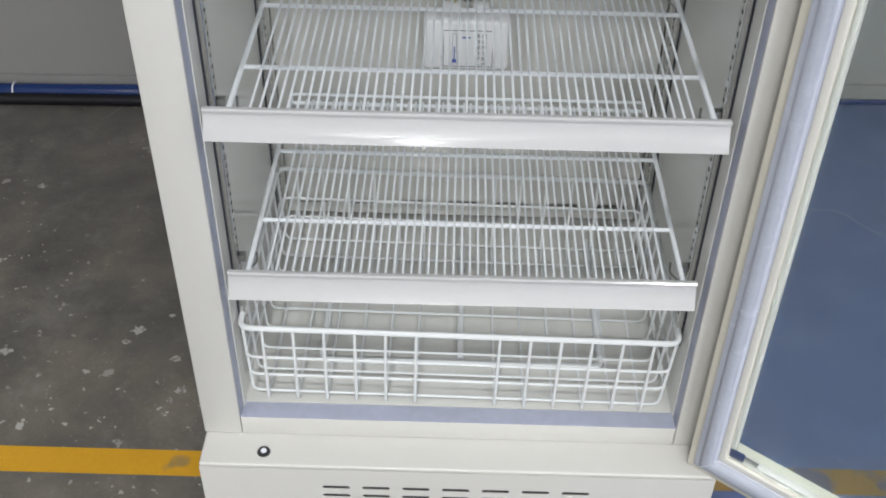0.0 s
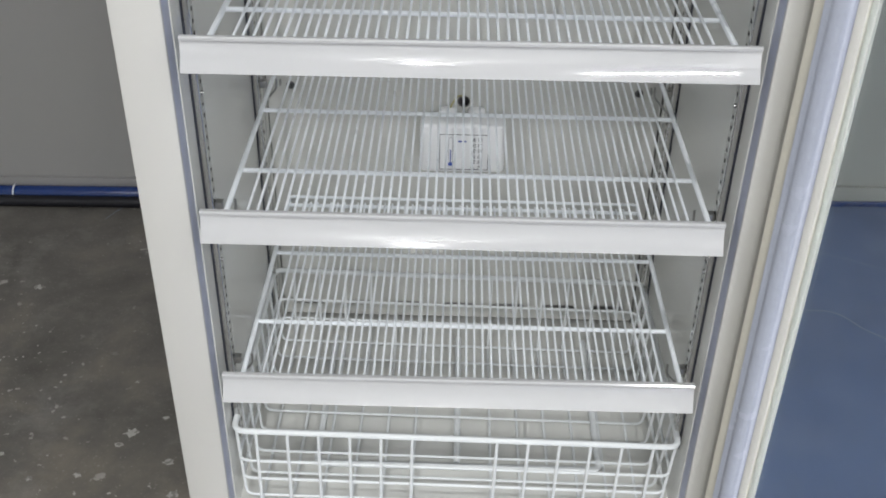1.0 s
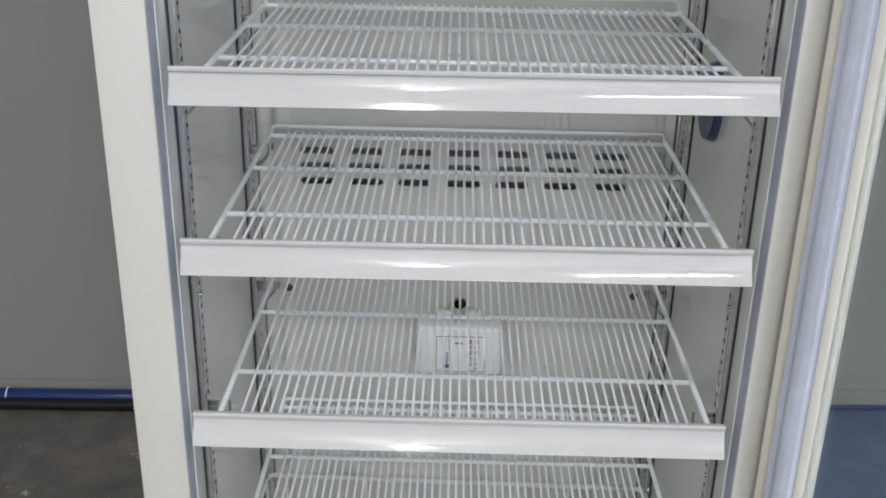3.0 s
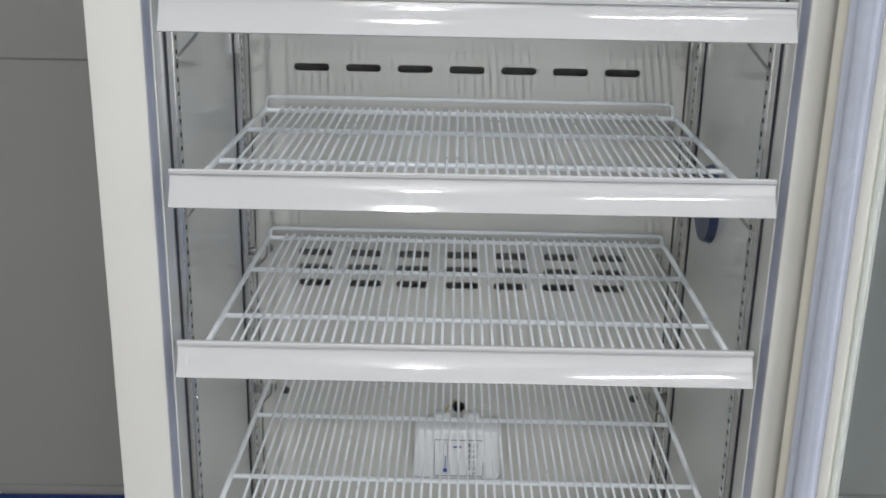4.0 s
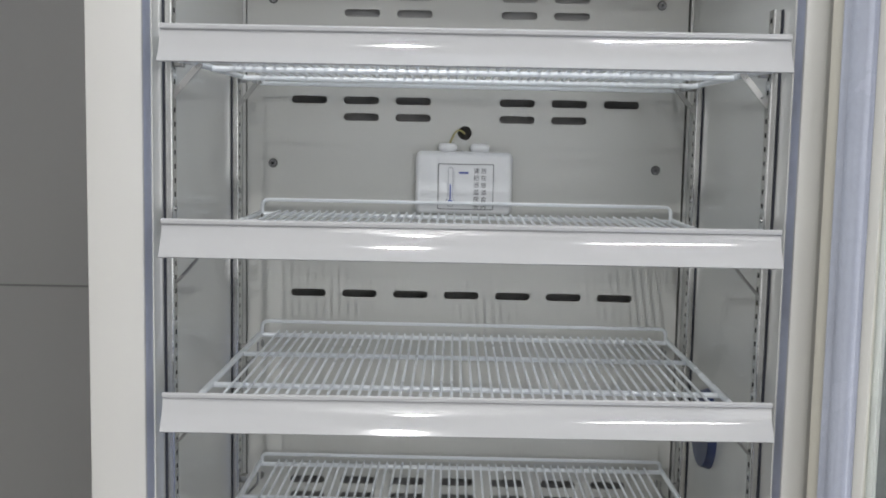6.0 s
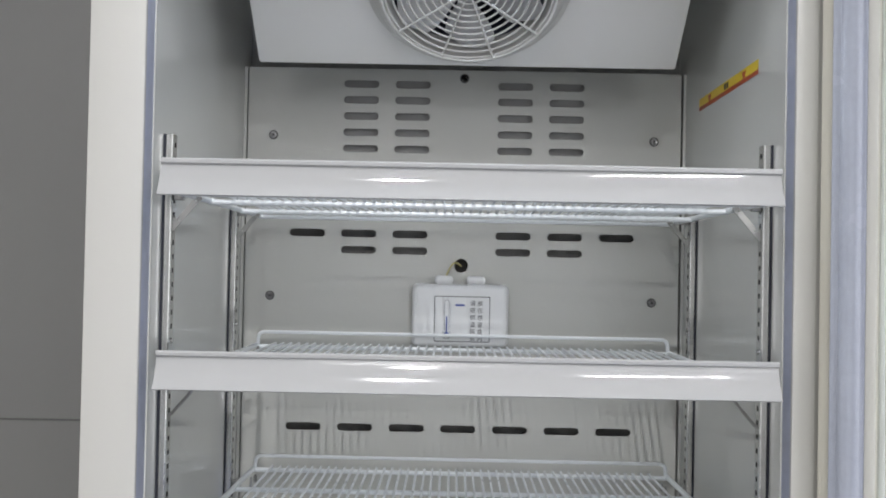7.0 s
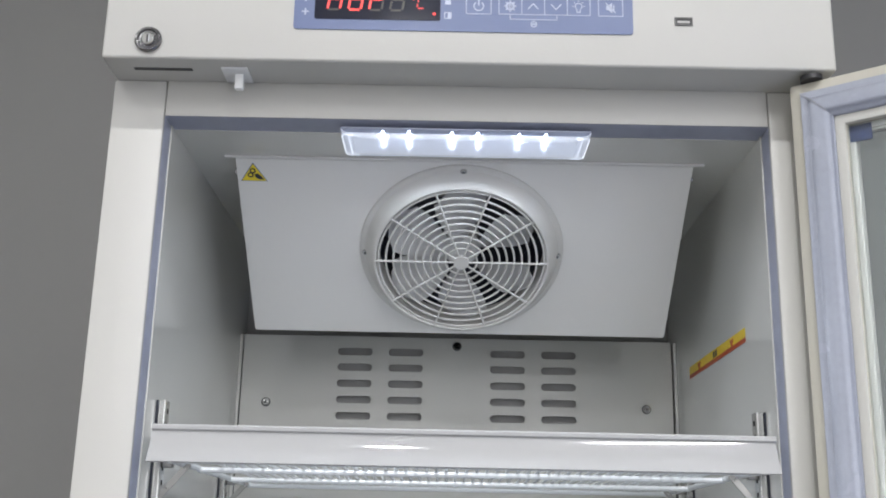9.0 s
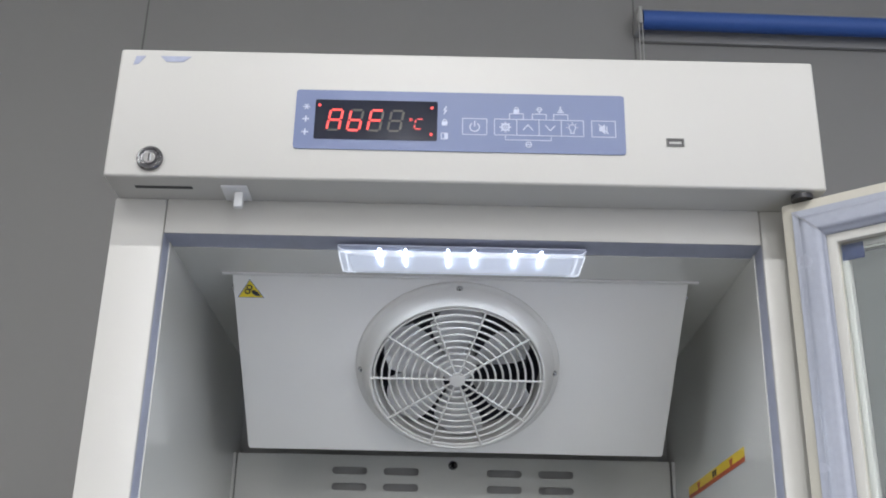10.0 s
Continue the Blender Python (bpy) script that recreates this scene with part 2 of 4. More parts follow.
def box(lo, hi, bevel=0.0, bm=None, m=None, seg=2):
    """An axis-parallel block between two corners, with rounded edges."""
    b = bm or bmesh.new()
    size = [h - l for l, h in zip(lo, hi)]
    mid = [(l + h) / 2 for l, h in zip(lo, hi)]
    made = bmesh.ops.create_cube(b, size=1, matrix=(m or Matrix()) @ Matrix.Translation(mid) @ Matrix.Diagonal((*size, 1)))
    if bevel:
        edges = list({e for v in made["verts"] for e in v.link_edges})
        bmesh.ops.bevel(b, geom=edges, offset=bevel, segments=seg, affect="EDGES", profile=0.5)
    return b


def drum(place, axis, r, h, seg=24, bm=None, r2=None):
    """A cylinder of height h from place along axis."""
    b = bm or bmesh.new()
    axis = Vector(axis).normalized()
    m = Matrix.Translation(Vector(place) + axis * h / 2) @ axis.to_track_quat("Z", "Y").to_matrix().to_4x4()
    bmesh.ops.create_cone(b, cap_ends=True, segments=seg, radius1=r, radius2=r if r2 is None else r2, depth=h, matrix=m)
    return b


def rounded(pts, r, n=4):
    """A polyline with its corners rounded off."""
    pts = [Vector(p) for p in pts]
    out = [pts[0]]
    for a, b, c in zip(pts, pts[1:], pts[2:]):
        u, v = (a - b).normalized(), (c - b).normalized()
        k = min(r, (a - b).length / 2, (c - b).length / 2)
        p, q = b + u * k, b + v * k
        for i in range(n + 1):
            s = i / n
            out.append(p * (1 - s) ** 2 + b * 2 * s * (1 - s) + q * s * s)
    return out + [pts[-1]]


def tube(pts, r, seg=8, bm=None, closed=False):
    """A round rod along a polyline."""
    b = bm or bmesh.new()
    pts = [Vector(p) for p in pts]
    n = len(pts)
    rings, up = [], None
    for i, p in enumerate(pts):
        a = pts[i - 1] if i or closed else p
        c = pts[(i + 1) % n] if i < n - 1 or closed else p
        t = (c - a).normalized()
        if up is None:
            up = t.orthogonal().normalized()
        up = (up - t * up.dot(t)).normalized()
        side = t.cross(up)
        rings.append([b.verts.new(p + (up * math.cos(k) + side * math.sin(k)) * r) for k in (2 * math.pi * j / seg for j in range(seg))])
    for i in range(n if closed else n - 1):
        x, y = rings[i], rings[(i + 1) % n]
        for j in range(seg):
            b.faces.new((x[j], x[(j + 1) % seg], y[(j + 1) % seg], y[j]))
    if not closed:
        b.faces.new(rings[0])
        b.faces.new(rings[-1])
    return b


def outline(cx, cy, w, h, n=5):
    """A stadium or round-cornered loop in the plane, as 2D points."""
    r = min(w, h) / 2
    pts = []
    for sx, sy, a0 in ((1, 1, 0), (-1, 1, 90), (-1, -1, 180), (1, -1, 270)):
        for k in range(n + 1):
            a = radians(a0 + 90 * k / n)
            pts.append((cx + sx * (w / 2 - r) + r * math.cos(a), cy + sy * (h / 2 - r) + r * math.sin(a)))
    clean = []
    for p in pts:
        if not clean or (p[0] - clean[-1][0]) ** 2 + (p[1] - clean[-1][1]) ** 2 > 1e-10:
            clean.append(p)
    return clean[:-1] if (clean[0][0] - clean[-1][0]) ** 2 + (clean[0][1] - clean[-1][1]) ** 2 < 1e-10 else clean


def circle(cx, cy, r, n=64):
    return [(cx + r * math.cos(2 * math.pi * k / n), cy + r * math.sin(2 * math.pi * k / n)) for k in range(n)]


def sheet(outer, holes, m, thick):
    """A plate with openings through it: 2D loops, placed by m (x, y in its plane), thick along m's z."""
    b = bmesh.new()
    edges = []
    for loop in (outer, *holes):
        vs = [b.verts.new((x, y, 0)) for x, y in loop]
        edges += [b.edges.new((vs[i - 1], vs[i])) for i in range(len(vs))]
    bmesh.ops.triangle_fill(b, use_beauty=True, use_dissolve=False, edges=edges)
    made = bmesh.ops.extrude_face_region(b, geom=list(b.faces))
    bmesh.ops.translate(b, vec=(0, 0, thick), verts=[v for v in made["geom"] if isinstance(v, bmesh.types.BMVert)])
    b.transform(m)
    return b


def swept(profile, x0, x1, closed=True):
    """A profile in (y, z), drawn out along x."""
    b = bmesh.new()
    one = [b.verts.new((x0, y, z)) for y, z in profile]
    two = [b.verts.new((x1, y, z)) for y, z in profile]
    n = len(profile)
    for i in range(n if closed else n - 1):
        j = (i + 1) % n
        b.faces.new((one[i], one[j], two[j], two[i]))
    b.faces.new(one)
    b.faces.new(two)
    return b


def thick_profile(pts, t):
    """A bent strip of thickness t along a line of (y, z) points."""
    pts = [Vector((*p, 0)) for p in pts]
    back = []
    for i, p in enumerate(pts):
        d = (pts[min(i + 1, len(pts) - 1)] - pts[max(i - 1, 0)]).normalized()
        back.append(p + Vector((-d.y, d.x, 0)) * t)
    return [(p.x, p.y) for p in pts] + [(p.x, p.y) for p in reversed(back)]


def rectangle(x0, z0, x1, z1):
    return [(x0, z0), (x1, z0), (x1, z1), (x0, z1)]




def on_front(y):
    """A plane facing the camera side at depth y: 2D (x, z)."""
    return Matrix.Translation((0, y, 0)) @ Matrix(((1, 0, 0, 0), (0, 0, -1, 0), (0, 1, 0, 0), (0, 0, 0, 1)))


def flat(loop, m, thick=0.0004):
    return sheet(loop, [], m, thick)


def bar(x0, z0, x1, z1, w):
    """A 2D stroke."""
    dx, dz = x1 - x0, z1 - z0
    k = w / 2 / math.hypot(dx, dz)
    ox, oz = -dz * k, dx * k
    return [(x0 + ox, z0 + oz), (x0 - ox, z0 - oz), (x1 - ox, z1 - oz), (x1 + ox, z1 + oz)]


def strokes(loops, m, thick=0.0004):
    b = bmesh.new()
    for loop in loops:
        s = flat(loop, m, thick)
        me = bpy.data.meshes.new("tmp")
        s.to_mesh(me)
        s.free()
        b.from_mesh(me)
        bpy.data.meshes.remove(me)
    return b


# ---------------------------------------------------------------- the room
def room():
    turn = pose(0, 1.424, 0, 0, 0, 1.4)
    b = box((-5, 0, 0), (5, 0.1, CEIL))
    b.transform(turn)
    wall = tagged(link("wall_north", b, WALL), "grey sandwich panel wall behind the refrigerator", "wall", kind="structure")
    b = bmesh.new()
    box((-5, -0.0015, 1.085), (5, 0.0, 1.089), bm=b)
    for x in (-0.79, -1.94, -3.09, 0.452, 1.60, 2.75):
        box((x - 0.002, -0.0015, 1.089), (x + 0.002, 0.0, CEIL), bm=b)
    b.transform(turn)
    part("panel_joint", b, JOINT, wall, "thin dark joint between wall panels")
    # unseen west wall, opened for the added fill light
    west = Matrix(((0, 0, 1, -4.2), (1, 0, 0, 0), (0, 1, 0, 0), (0, 0, 0, 1)))
    hole = rectangle(-5.1, 1.1, -2.1, 4.3)
    tagged(link("wall_west", sheet(rectangle(-5.6, 0, 1.3, CEIL), [hole], west, 0.1), SIDEWALL, 0), "unseen pale wall with an added fill-light window", "wall", kind="structure")
    w = tagged(new("window_5"), "white frame of an unseen side window added for fill light", "window", kind="structure")
    part("window_frame", sheet(hole, [rectangle(-5.05, 1.15, -2.15, 4.25)], west, 0.07), PRINT, w, smooth=0)
    # unseen walls and ceiling, assumed to close the room and bounce light
    tagged(link("wall_east", box((4.6, -5.6, 0), (4.7, 1.6, CEIL)), SIDEWALL), "unseen pale wall assumed for bounced light", "wall", kind="structure")
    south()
    tagged(link("ceiling", box((-4.2, -5.7, CEIL), (4.7, 1.7, CEIL + 0.1)), CEILING), "unseen white ceiling assumed for bounced light", "ceiling", kind="structure")
    tagged(link("floor_concrete", box((-5, -5.7, -0.1), (0.34, 1.7, 0)), CONCRETE), "worn stained grey concrete floor with pale specks", "floor", kind="structure")
    tagged(link("floor_painted", box((0.34, -5.7, -0.1), (5, 1.7, 0)), BLUEFLOOR), "blue painted concrete floor", "floor", kind="structure")
    b = box((-3.1, 0.2175, -0.0002), (0.40, 0.2705, 0.0006))
    tagged(link("floor_marking", b, TAPE), "yellow tape line stuck on the floor", "floor marking", kind="structure")
    b = box((0.402, 0.2175, -0.0002), (3.5, 0.2705, 0.0006))
    tagged(link("floor_marking", b, WORNTAPE), "worn yellow-brown tape line on the painted floor", "floor marking", kind="structure")
    b = bmesh.new()
    for line, w in ((((0.741, 0.986), (0.7966, 0.9915), (0.8266, 0.9888), (0.8515, 0.9701), (0.8759, 0.9325), (0.9112, 0.9019), (0.97, 0.86)), 0.0028), (((0.8614, 1.217), (0.921, 1.1941), (0.9974, 1.1543), (1.06, 1.13)), 0.0016), (((-0.8603, 1.2849), (-0.8445, 1.3164), (-0.8189, 1.362)), 0.0022)):
        path = [Vector((*q, 0.0006)) for q in line]
        path = [v for v in rounded([tuple(v) for v in path], 0.02)]
        for u, v in zip(path, path[1:]):
            side = (v - u).normalized().cross(Vector((0, 0, 1))) * w / 2
            b.faces.new([b.verts.new(q) for q in (u - side, u + side, v + side, v - side)])
    tagged(link("floor_scuff", b, SCUFF, 0), "pale curved scratches in the floor", "floor mark", kind="stuff")
    b = bmesh.new()
    for k, (x, y, r) in enumerate(((-0.606, 0.557, 0.013), (-0.623, 0.525, 0.008), (-0.84, 0.492, 0.012), (-0.675, 0.447, 0.007), (-0.519, 0.485, 0.010), (-0.509, 0.383, 0.007), (-0.494, 0.407, 0.012), (-0.708, 0.247, 0.008), (-0.929, 1.003, 0.010), (-0.551, 0.599, 0.006), (-0.759, 0.436, 0.007), (-0.63, 0.70, 0.005))):
        n = 11
        ring = [b.verts.new((x + r * (1 + 0.45 * math.sin(2.3 * j + k) * math.cos(1.7 * j * k)) * math.cos(2 * math.pi * j / n), y + 0.8 * r * (1 + 0.4 * math.cos(3.1 * j + 2 * k)) * math.sin(2 * math.pi * j / n), 0.0005)) for j in range(n)]
        b.faces.new(ring)
    tagged(link("paint_splash", b, SPLASH, 0), "pale paint splashes on the concrete floor", "floor mark", kind="stuff")
    p = thing("floor_pipe", "glossy blue plastic pipe lying along the wall foot", "pipe", (0, 1.40, 0))
    b = tube([(x, -0.030, 0.0192) for x in np.linspace(-3, 0.3, 9)], 0.019, 16)
    b.transform(turn)
    part("tube", b, BLUEPIPE, p)
    # black tube added in front; makes the pipe's lower half dark
    b = tube([(x, -0.060 + 0.002 * math.sin(3 * x), 0.0145) for x in np.linspace(-3, 0.2, 30)], 0.0143, 12)
    b.transform(turn)
    tagged(link("floor_black_tube", b, FLEX), "thick black tube lying in front of the blue pipe", "cable")
    for x in (-1.105,):
        b = tube([(x, -0.030 + 0.0205 * math.cos(a), 0.0205 + 0.0200 * math.sin(a)) for a in np.linspace(0, 2 * math.pi, 20, endpoint=False)], 0.002, 6, closed=True)
        b.transform(turn)
        part("cable_tie", b, PRINT, p, "white cable tie")
    b = box((0.31, -0.020, 0.0), (4.5, -0.0125, 0.014), 0.002)
    b.transform(turn)
    tagged(link("floor_trim", b, BLUEPIPE), "low blue edge strip along the wall foot", "trim", kind="structure")
    b = box((-5, -0.012, 0.0), (5, -0.002, 0.052))
    b.transform(turn)
    tagged(link("baseboard", b, WALL), "low grey skirting strip", "baseboard", kind="structure")
    bl = thing("roller_blind", "rolled-up blue roller blind on the grey wall", "blind", (0.46, 1.40, 2.98))
    b = tube([(0.463, -0.048, 2.9665), (2.4, -0.048, 2.9665)], 0.0245, 24)
    b.transform(turn)
    part("roll", b, BLIND, bl)
    b = box((0.448, -0.074, 2.941), (0.460, -0.002, 2.992), 0.004, seg=3)
    drum((0.446, -0.048, 2.9665), (1, 0, 0), 0.020, 0.006, 20, bm=b)
    b.transform(turn)
    part("bracket", b, ALU, bl, "dull metal end bracket")
    for x in (0.4500, 0.4585):
        b = tube([(x, -0.066, 2.965), (x, -0.066, 2.62)], 0.0016, 6)
        b.transform(turn)
        part("chain", b, ALU, bl, "thin pale pull chain")
    b = box((0.463, -0.009, 2.930), (2.4, -0.002, 3.03), 0.002)
    b.transform(turn)
    part("mounting_board", b, VALANCE, bl, "pale grey mounting board")
    b = box((0.463, -0.0045, 2.9262), (2.4, -0.002, 2.9298))
    b.transform(turn)
    part("board_joint", b, JOINT, bl)


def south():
    """The unseen wall behind the camera; its row of windows is added for fill light."""
    holes = [[(x - 0.60, 0.12), (x + 0.60, 0.12), (x + 0.60, h), (x - 0.60, h)] for x, h in zip(FILL_WINDOWS, HEADS)]
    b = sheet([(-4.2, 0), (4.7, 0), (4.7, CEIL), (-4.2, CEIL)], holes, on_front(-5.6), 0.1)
    tagged(link("wall_south", b, SIDEWALL, 0), "unseen pale wall with added fill-light windows", "wall", kind="structure")
    for k, (x, h) in enumerate(zip(FILL_WINDOWS, HEADS)):
        w = tagged(new("window_%d" % (k + 1)), "white frame of an unseen window added for fill light", "window", kind="structure")
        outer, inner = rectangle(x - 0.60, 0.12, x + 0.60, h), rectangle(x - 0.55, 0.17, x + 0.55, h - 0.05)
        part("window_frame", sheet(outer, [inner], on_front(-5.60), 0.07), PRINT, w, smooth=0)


room()

# ---------------------------------------------------------------- refrigerator
fridge = thing("pharmacy_refrigerator", "tall cream-white upright laboratory refrigerator with its glass door wide open", "refrigerator")
X0 = -0.0015                  # middle of the cabinet
TOP, BOT = 1.7965, 0.401      # opening
HW, LW = 0.274, 0.271         # opening and liner half widths
BACK = 0.408


def cabinet():
    part("side_wall", box((-0.323, 0.0125, 0.371), (-0.281, 0.60, 1.831), 0.002), ENAMEL, fridge)
    part("side_wall", box((0.281, 0.0125, 0.371), (0.323, 0.60, 1.831), 0.002), ENAMEL, fridge)
    part("rear_wall", box((-0.281, 0.47, 0.371), (0.281, 0.60, 1.831)), ENAMEL, fridge)
    part("stile", box((-0.323, 0.0, 0.3705), (-HW - 0.0006, 0.012, 1.831), 0.0025), ENAMEL, fridge)
    part("stile", box((HW + 0.0006, 0.0, 0.3705), (0.323, 0.012, 1.831), 0.0025), ENAMEL, fridge)
    part("top_rail", box((-HW, 0.0005, TOP), (HW, 0.012, 1.831), 0.001), ENAMEL, fridge)
    part("bottom_rail", box((-HW, 0.0005, 0.3705), (HW, 0.012, BOT), 0.001), ENAMEL, fridge)
    # blue-grey edge strips of the opening
    for s in (-1, 1):
        b = bmesh.new()
        vs = [b.verts.new(p) for p in ((s * HW, 0.001, BOT), (s * HW, 0.001, TOP), (s * (LW + 0.0012), 0.017, TOP - 0.004), (s * (LW + 0.0012), 0.017, BOT + 0.004))]
        b.faces.new(vs)
        bmesh.ops.solidify(b, geom=list(b.faces), thickness=-0.002 * s)
        part("edge_strip", b, BREAKER, fridge, "translucent blue-grey plastic edge strip")
    for z, dz in ((TOP, -0.004), (BOT, 0.003)):
        b = bmesh.new()
        vs = [b.verts.new(p) for p in ((-HW, 0.001, z), (HW, 0.001, z), (LW + 0.0012, 0.024, z + dz), (-LW - 0.0012, 0.024, z + dz))]
        b.faces.new(vs)
        bmesh.ops.solidify(b, geom=list(b.faces), thickness=0.002 if dz > 0 else -0.002)
        part("edge_strip", b, BREAKER, fridge, "translucent blue-grey plastic edge strip")
    # inner liner
    part("liner_side", box((-0.280, 0.0172, 0.392), (-LW, 0.47, 1.815)), LINER, fridge)
    part("liner_side", box((LW, 0.0172, 0.392), (0.280, 0.47, 1.815)), LINER, fridge)
    part("liner_ceiling", box((-LW, 0.0245, 1.792), (LW, 0.47, 1.810)), LINER, fridge)
    part("liner_floor", box((-LW, 0.0245, 0.388), (LW, 0.47, 0.404)), LINER, fridge)
    for s in (-1, 1):
        part("corner_piece", box(*sorted_box((s * 0.2670, BACK - 0.0008, 0.4045), (s * (LW - 0.0003), 0.449, 1.6722))), LINER, fridge)
    part("liner_rear", box((-LW, 0.45, 0.404), (LW, 0.47, 1.792)), CAVITY, fridge)


def back_panel():
    cols = [-0.1898 + 0.06292 * k for k in range(7)]
    w, h = 0.043, 0.0092
    holes = []
    for z in (1.6535, 1.634, 1.614, 1.594, 1.574):
        holes += [outline(cols[k], z, w, h) for k in (1, 2, 4, 5)]
    holes += [outline(cols[k], 1.470, w, h) for k in (0, 1, 2, 4, 5, 6)]
    holes += [outline(cols[k], 1.450, w, h) for k in (1, 2, 4, 5)]
    for z in (1.2337, 0.9963, 0.976, 0.955):
        holes += [outline(x, z, w, h) for x in cols]
    holes += [outline(-0.2278 + 0.07607 * k, 0.437, 0.048, 0.0085) for k in range(7)]
    holes += [circle(-0.0008, z, 0.0085, 20) for z in (1.433, 0.7815)]
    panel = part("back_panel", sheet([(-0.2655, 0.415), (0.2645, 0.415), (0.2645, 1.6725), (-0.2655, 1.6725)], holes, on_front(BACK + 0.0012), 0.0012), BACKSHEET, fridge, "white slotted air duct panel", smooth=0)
    part("duct_sheet", box((-0.23, BACK + 0.012, 1.555), (0.23, BACK + 0.0135, 1.670)), CAVITY, panel)
    part("flange", box((-0.2655, BACK + 0.0014, 1.671), (0.2645, 0.449, 1.6725)), BACKSHEET, panel)
    for x, z in ((-0.234, 1.3923), (0.232, 1.3923), (-0.234, 1.5891), (0.232, 1.5891), (-0.001, 1.6625), (-0.2334, 0.80), (0.2330, 0.7995)):
        b = drum((x, BACK, z), (0, -1, 0), 0.0058, 0.0022, 18, r2=0.0044)
        part("screw", b, LOCKSTEEL, panel)
        # black disc on the head paints the shade of the recess
        part("screw_recess_shade", drum((x, BACK - 0.0018, z), (0, -1, 0), 0.0017, 0.0004, 6), BLACK, panel)


def rail(s, y0, z0, z1, metal):
    """A punched shelf rail on the side wall."""
    x0, x1 = s * LW, s * (LW - 0.0085)
    b = bmesh.new()
    w = 0.013
    quad = lambda *p: b.faces.new([b.verts.new(q) for q in p])
    edge = ((x0, y0 + 0.0015), (x0 - s * 0.0012, y0 + 0.0003), (x0 - s * 0.0026, y0), (x0 - s * 0.0045, y0 + 0.0008), (x1 + s * 0.0020, y0), (x1 + s * 0.0006, y0 + 0.0005), (x1, y0 + 0.0018))
    for (xa, yc), (xb, yd) in zip(edge, edge[1:]):
        quad((xa, yc, z0), (xa, yc, z1), (xb, yd, z1), (xb, yd, z0))
    quad((x0, y0 + w, z0), (x0, y0 + w, z1), (x1, y0 + w, z1), (x1, y0 + w, z0))
    quad((x0, y0, z1), (x1, y0, z1), (x1, y0 + w, z1), (x0, y0 + w, z1))
    ya, yb = y0 + 0.0045, y0 + 0.0095
    quad((x1, y0 + 0.0018, z0), (x1, y0 + 0.0018, z1), (x1, ya, z1), (x1, ya, z0))
    quad((x1, yb, z0), (x1, yb, z1), (x1, y0 + w, z1), (x1, y0 + w, z0))
    z = z0
    while z < z1 - 1e-6:
        top = min(z + 0.0082, z1)
        quad((x1, ya, z), (x1, ya, top), (x1, yb, top), (x1, yb, z))
        z += 0.0125
    bmesh.ops.remove_doubles(b, verts=b.verts, dist=1e-5)
    r = part("shelf_rail", b, metal, fridge, "punched zinc-plated shelf rail", smooth=60)
    # dark strips on the wall paint the shade along the rail's sides
    for ya, yb in ((y0 - 0.0022, y0 + 0.0004), (y0 + w - 0.0002, y0 + w + 0.0016)):
        part("rail_shade_strip", box(*sorted_box((s * (LW - 0.0003), ya, z0), (s * (LW - 0.0012), yb, z1))), DARK, r)
    for k in range(6):
        pin = drum((x1, y0 + 0.007, 0.56 + 0.2 * k), (-s, 0, 0), 0.0022, 0.0016, 12)
        if 0.56 + 0.2 * k < z1 - 0.02:
            part("screw", pin, STEEL, r)
        else:
            pin.free()
    # dark filler paints the shade seen through the punched holes
    part("rail_inside_shade", box(*sorted_box((s * (LW - 0.0004), y0 + 0.001, z0), (s * (LW - 0.002), y0 + w - 0.001, z1))), DARK, r)


def sorted_box(a, b):
    return tuple(min(p, q) for p, q in zip(a, b)), tuple(max(p, q) for p, q in zip(a, b))


cabinet()
back_panel()
for side in (-1, 1):
    rail(side, 0.0505, 0.50, 1.5445, RAIL)
    rail(side, 0.340, 0.44, 1.500, RAIL)

STRIPS = (0.6542, 0.8654, 1.0505, 1.2094, 1.3571, 1.5176)


def bracket(s, y, z):
    """A bent steel arm from the rail to the shelf above it."""
    x = s * (LW - 0.010)
    z0, z = z, z if z > 1.45 else z - 0.007
    if z > 1.45:
        # a flat stamped arm with a rounded end and two rivet holes
        p, q = Vector((x + s * 0.003, 0, z - 0.0375)), Vector((s * 0.2395, 0, z - 0.0085))
        along = (q - p).normalized()
        over = Vector((-along.z, 0, along.x)) * 0.0027
        ends = [(p + over, p - over), (q - over, q + along * 0.002), (q + over,)]
        loop = [(v.x, v.z) for group in ends for v in group]
        holes = [circle(*(p.lerp(q, k)[i] for i in (0, 2)), 0.0009, 10) for k in (0.28, 0.88)]
        b = sheet(loop, holes, on_front(y + 0.0015), 0.003)
    else:
        b = tube(rounded([(x + s * 0.004, y, z - 0.037), (x, y, z - 0.036), (s * 0.2405, y - 0.002, z - 0.013), (s * 0.2405, y - 0.002, z0 - 0.0065)], 0.006), 0.0015, 8)
    part("shelf_bracket", b, CHROME, fridge, "bent zinc-plated shelf bracket")
    b = box(*sorted_box((x + s * 0.001, y - 0.005, z - 0.012), (x - s * 0.0075, y + 0.005, z - 0.003)), 0.001)
    part("shelf_clip", b, CHROME, fridge)
    if y > 0.2:
        h = tube([(s * 0.2335, y - 0.014 + 0.0045 * math.cos(a), z + 0.0005 + 0.0045 * math.sin(a)) for a in np.linspace(-0.9, 3.6, 10)], 0.0013, 6)
        part("shelf_hook", h, CHROME, fridge)


for z in STRIPS:
    for side in (-1, 1):
        bracket(side, 0.057, z - 0.02)
        bracket(side, 0.347, z - 0.02)


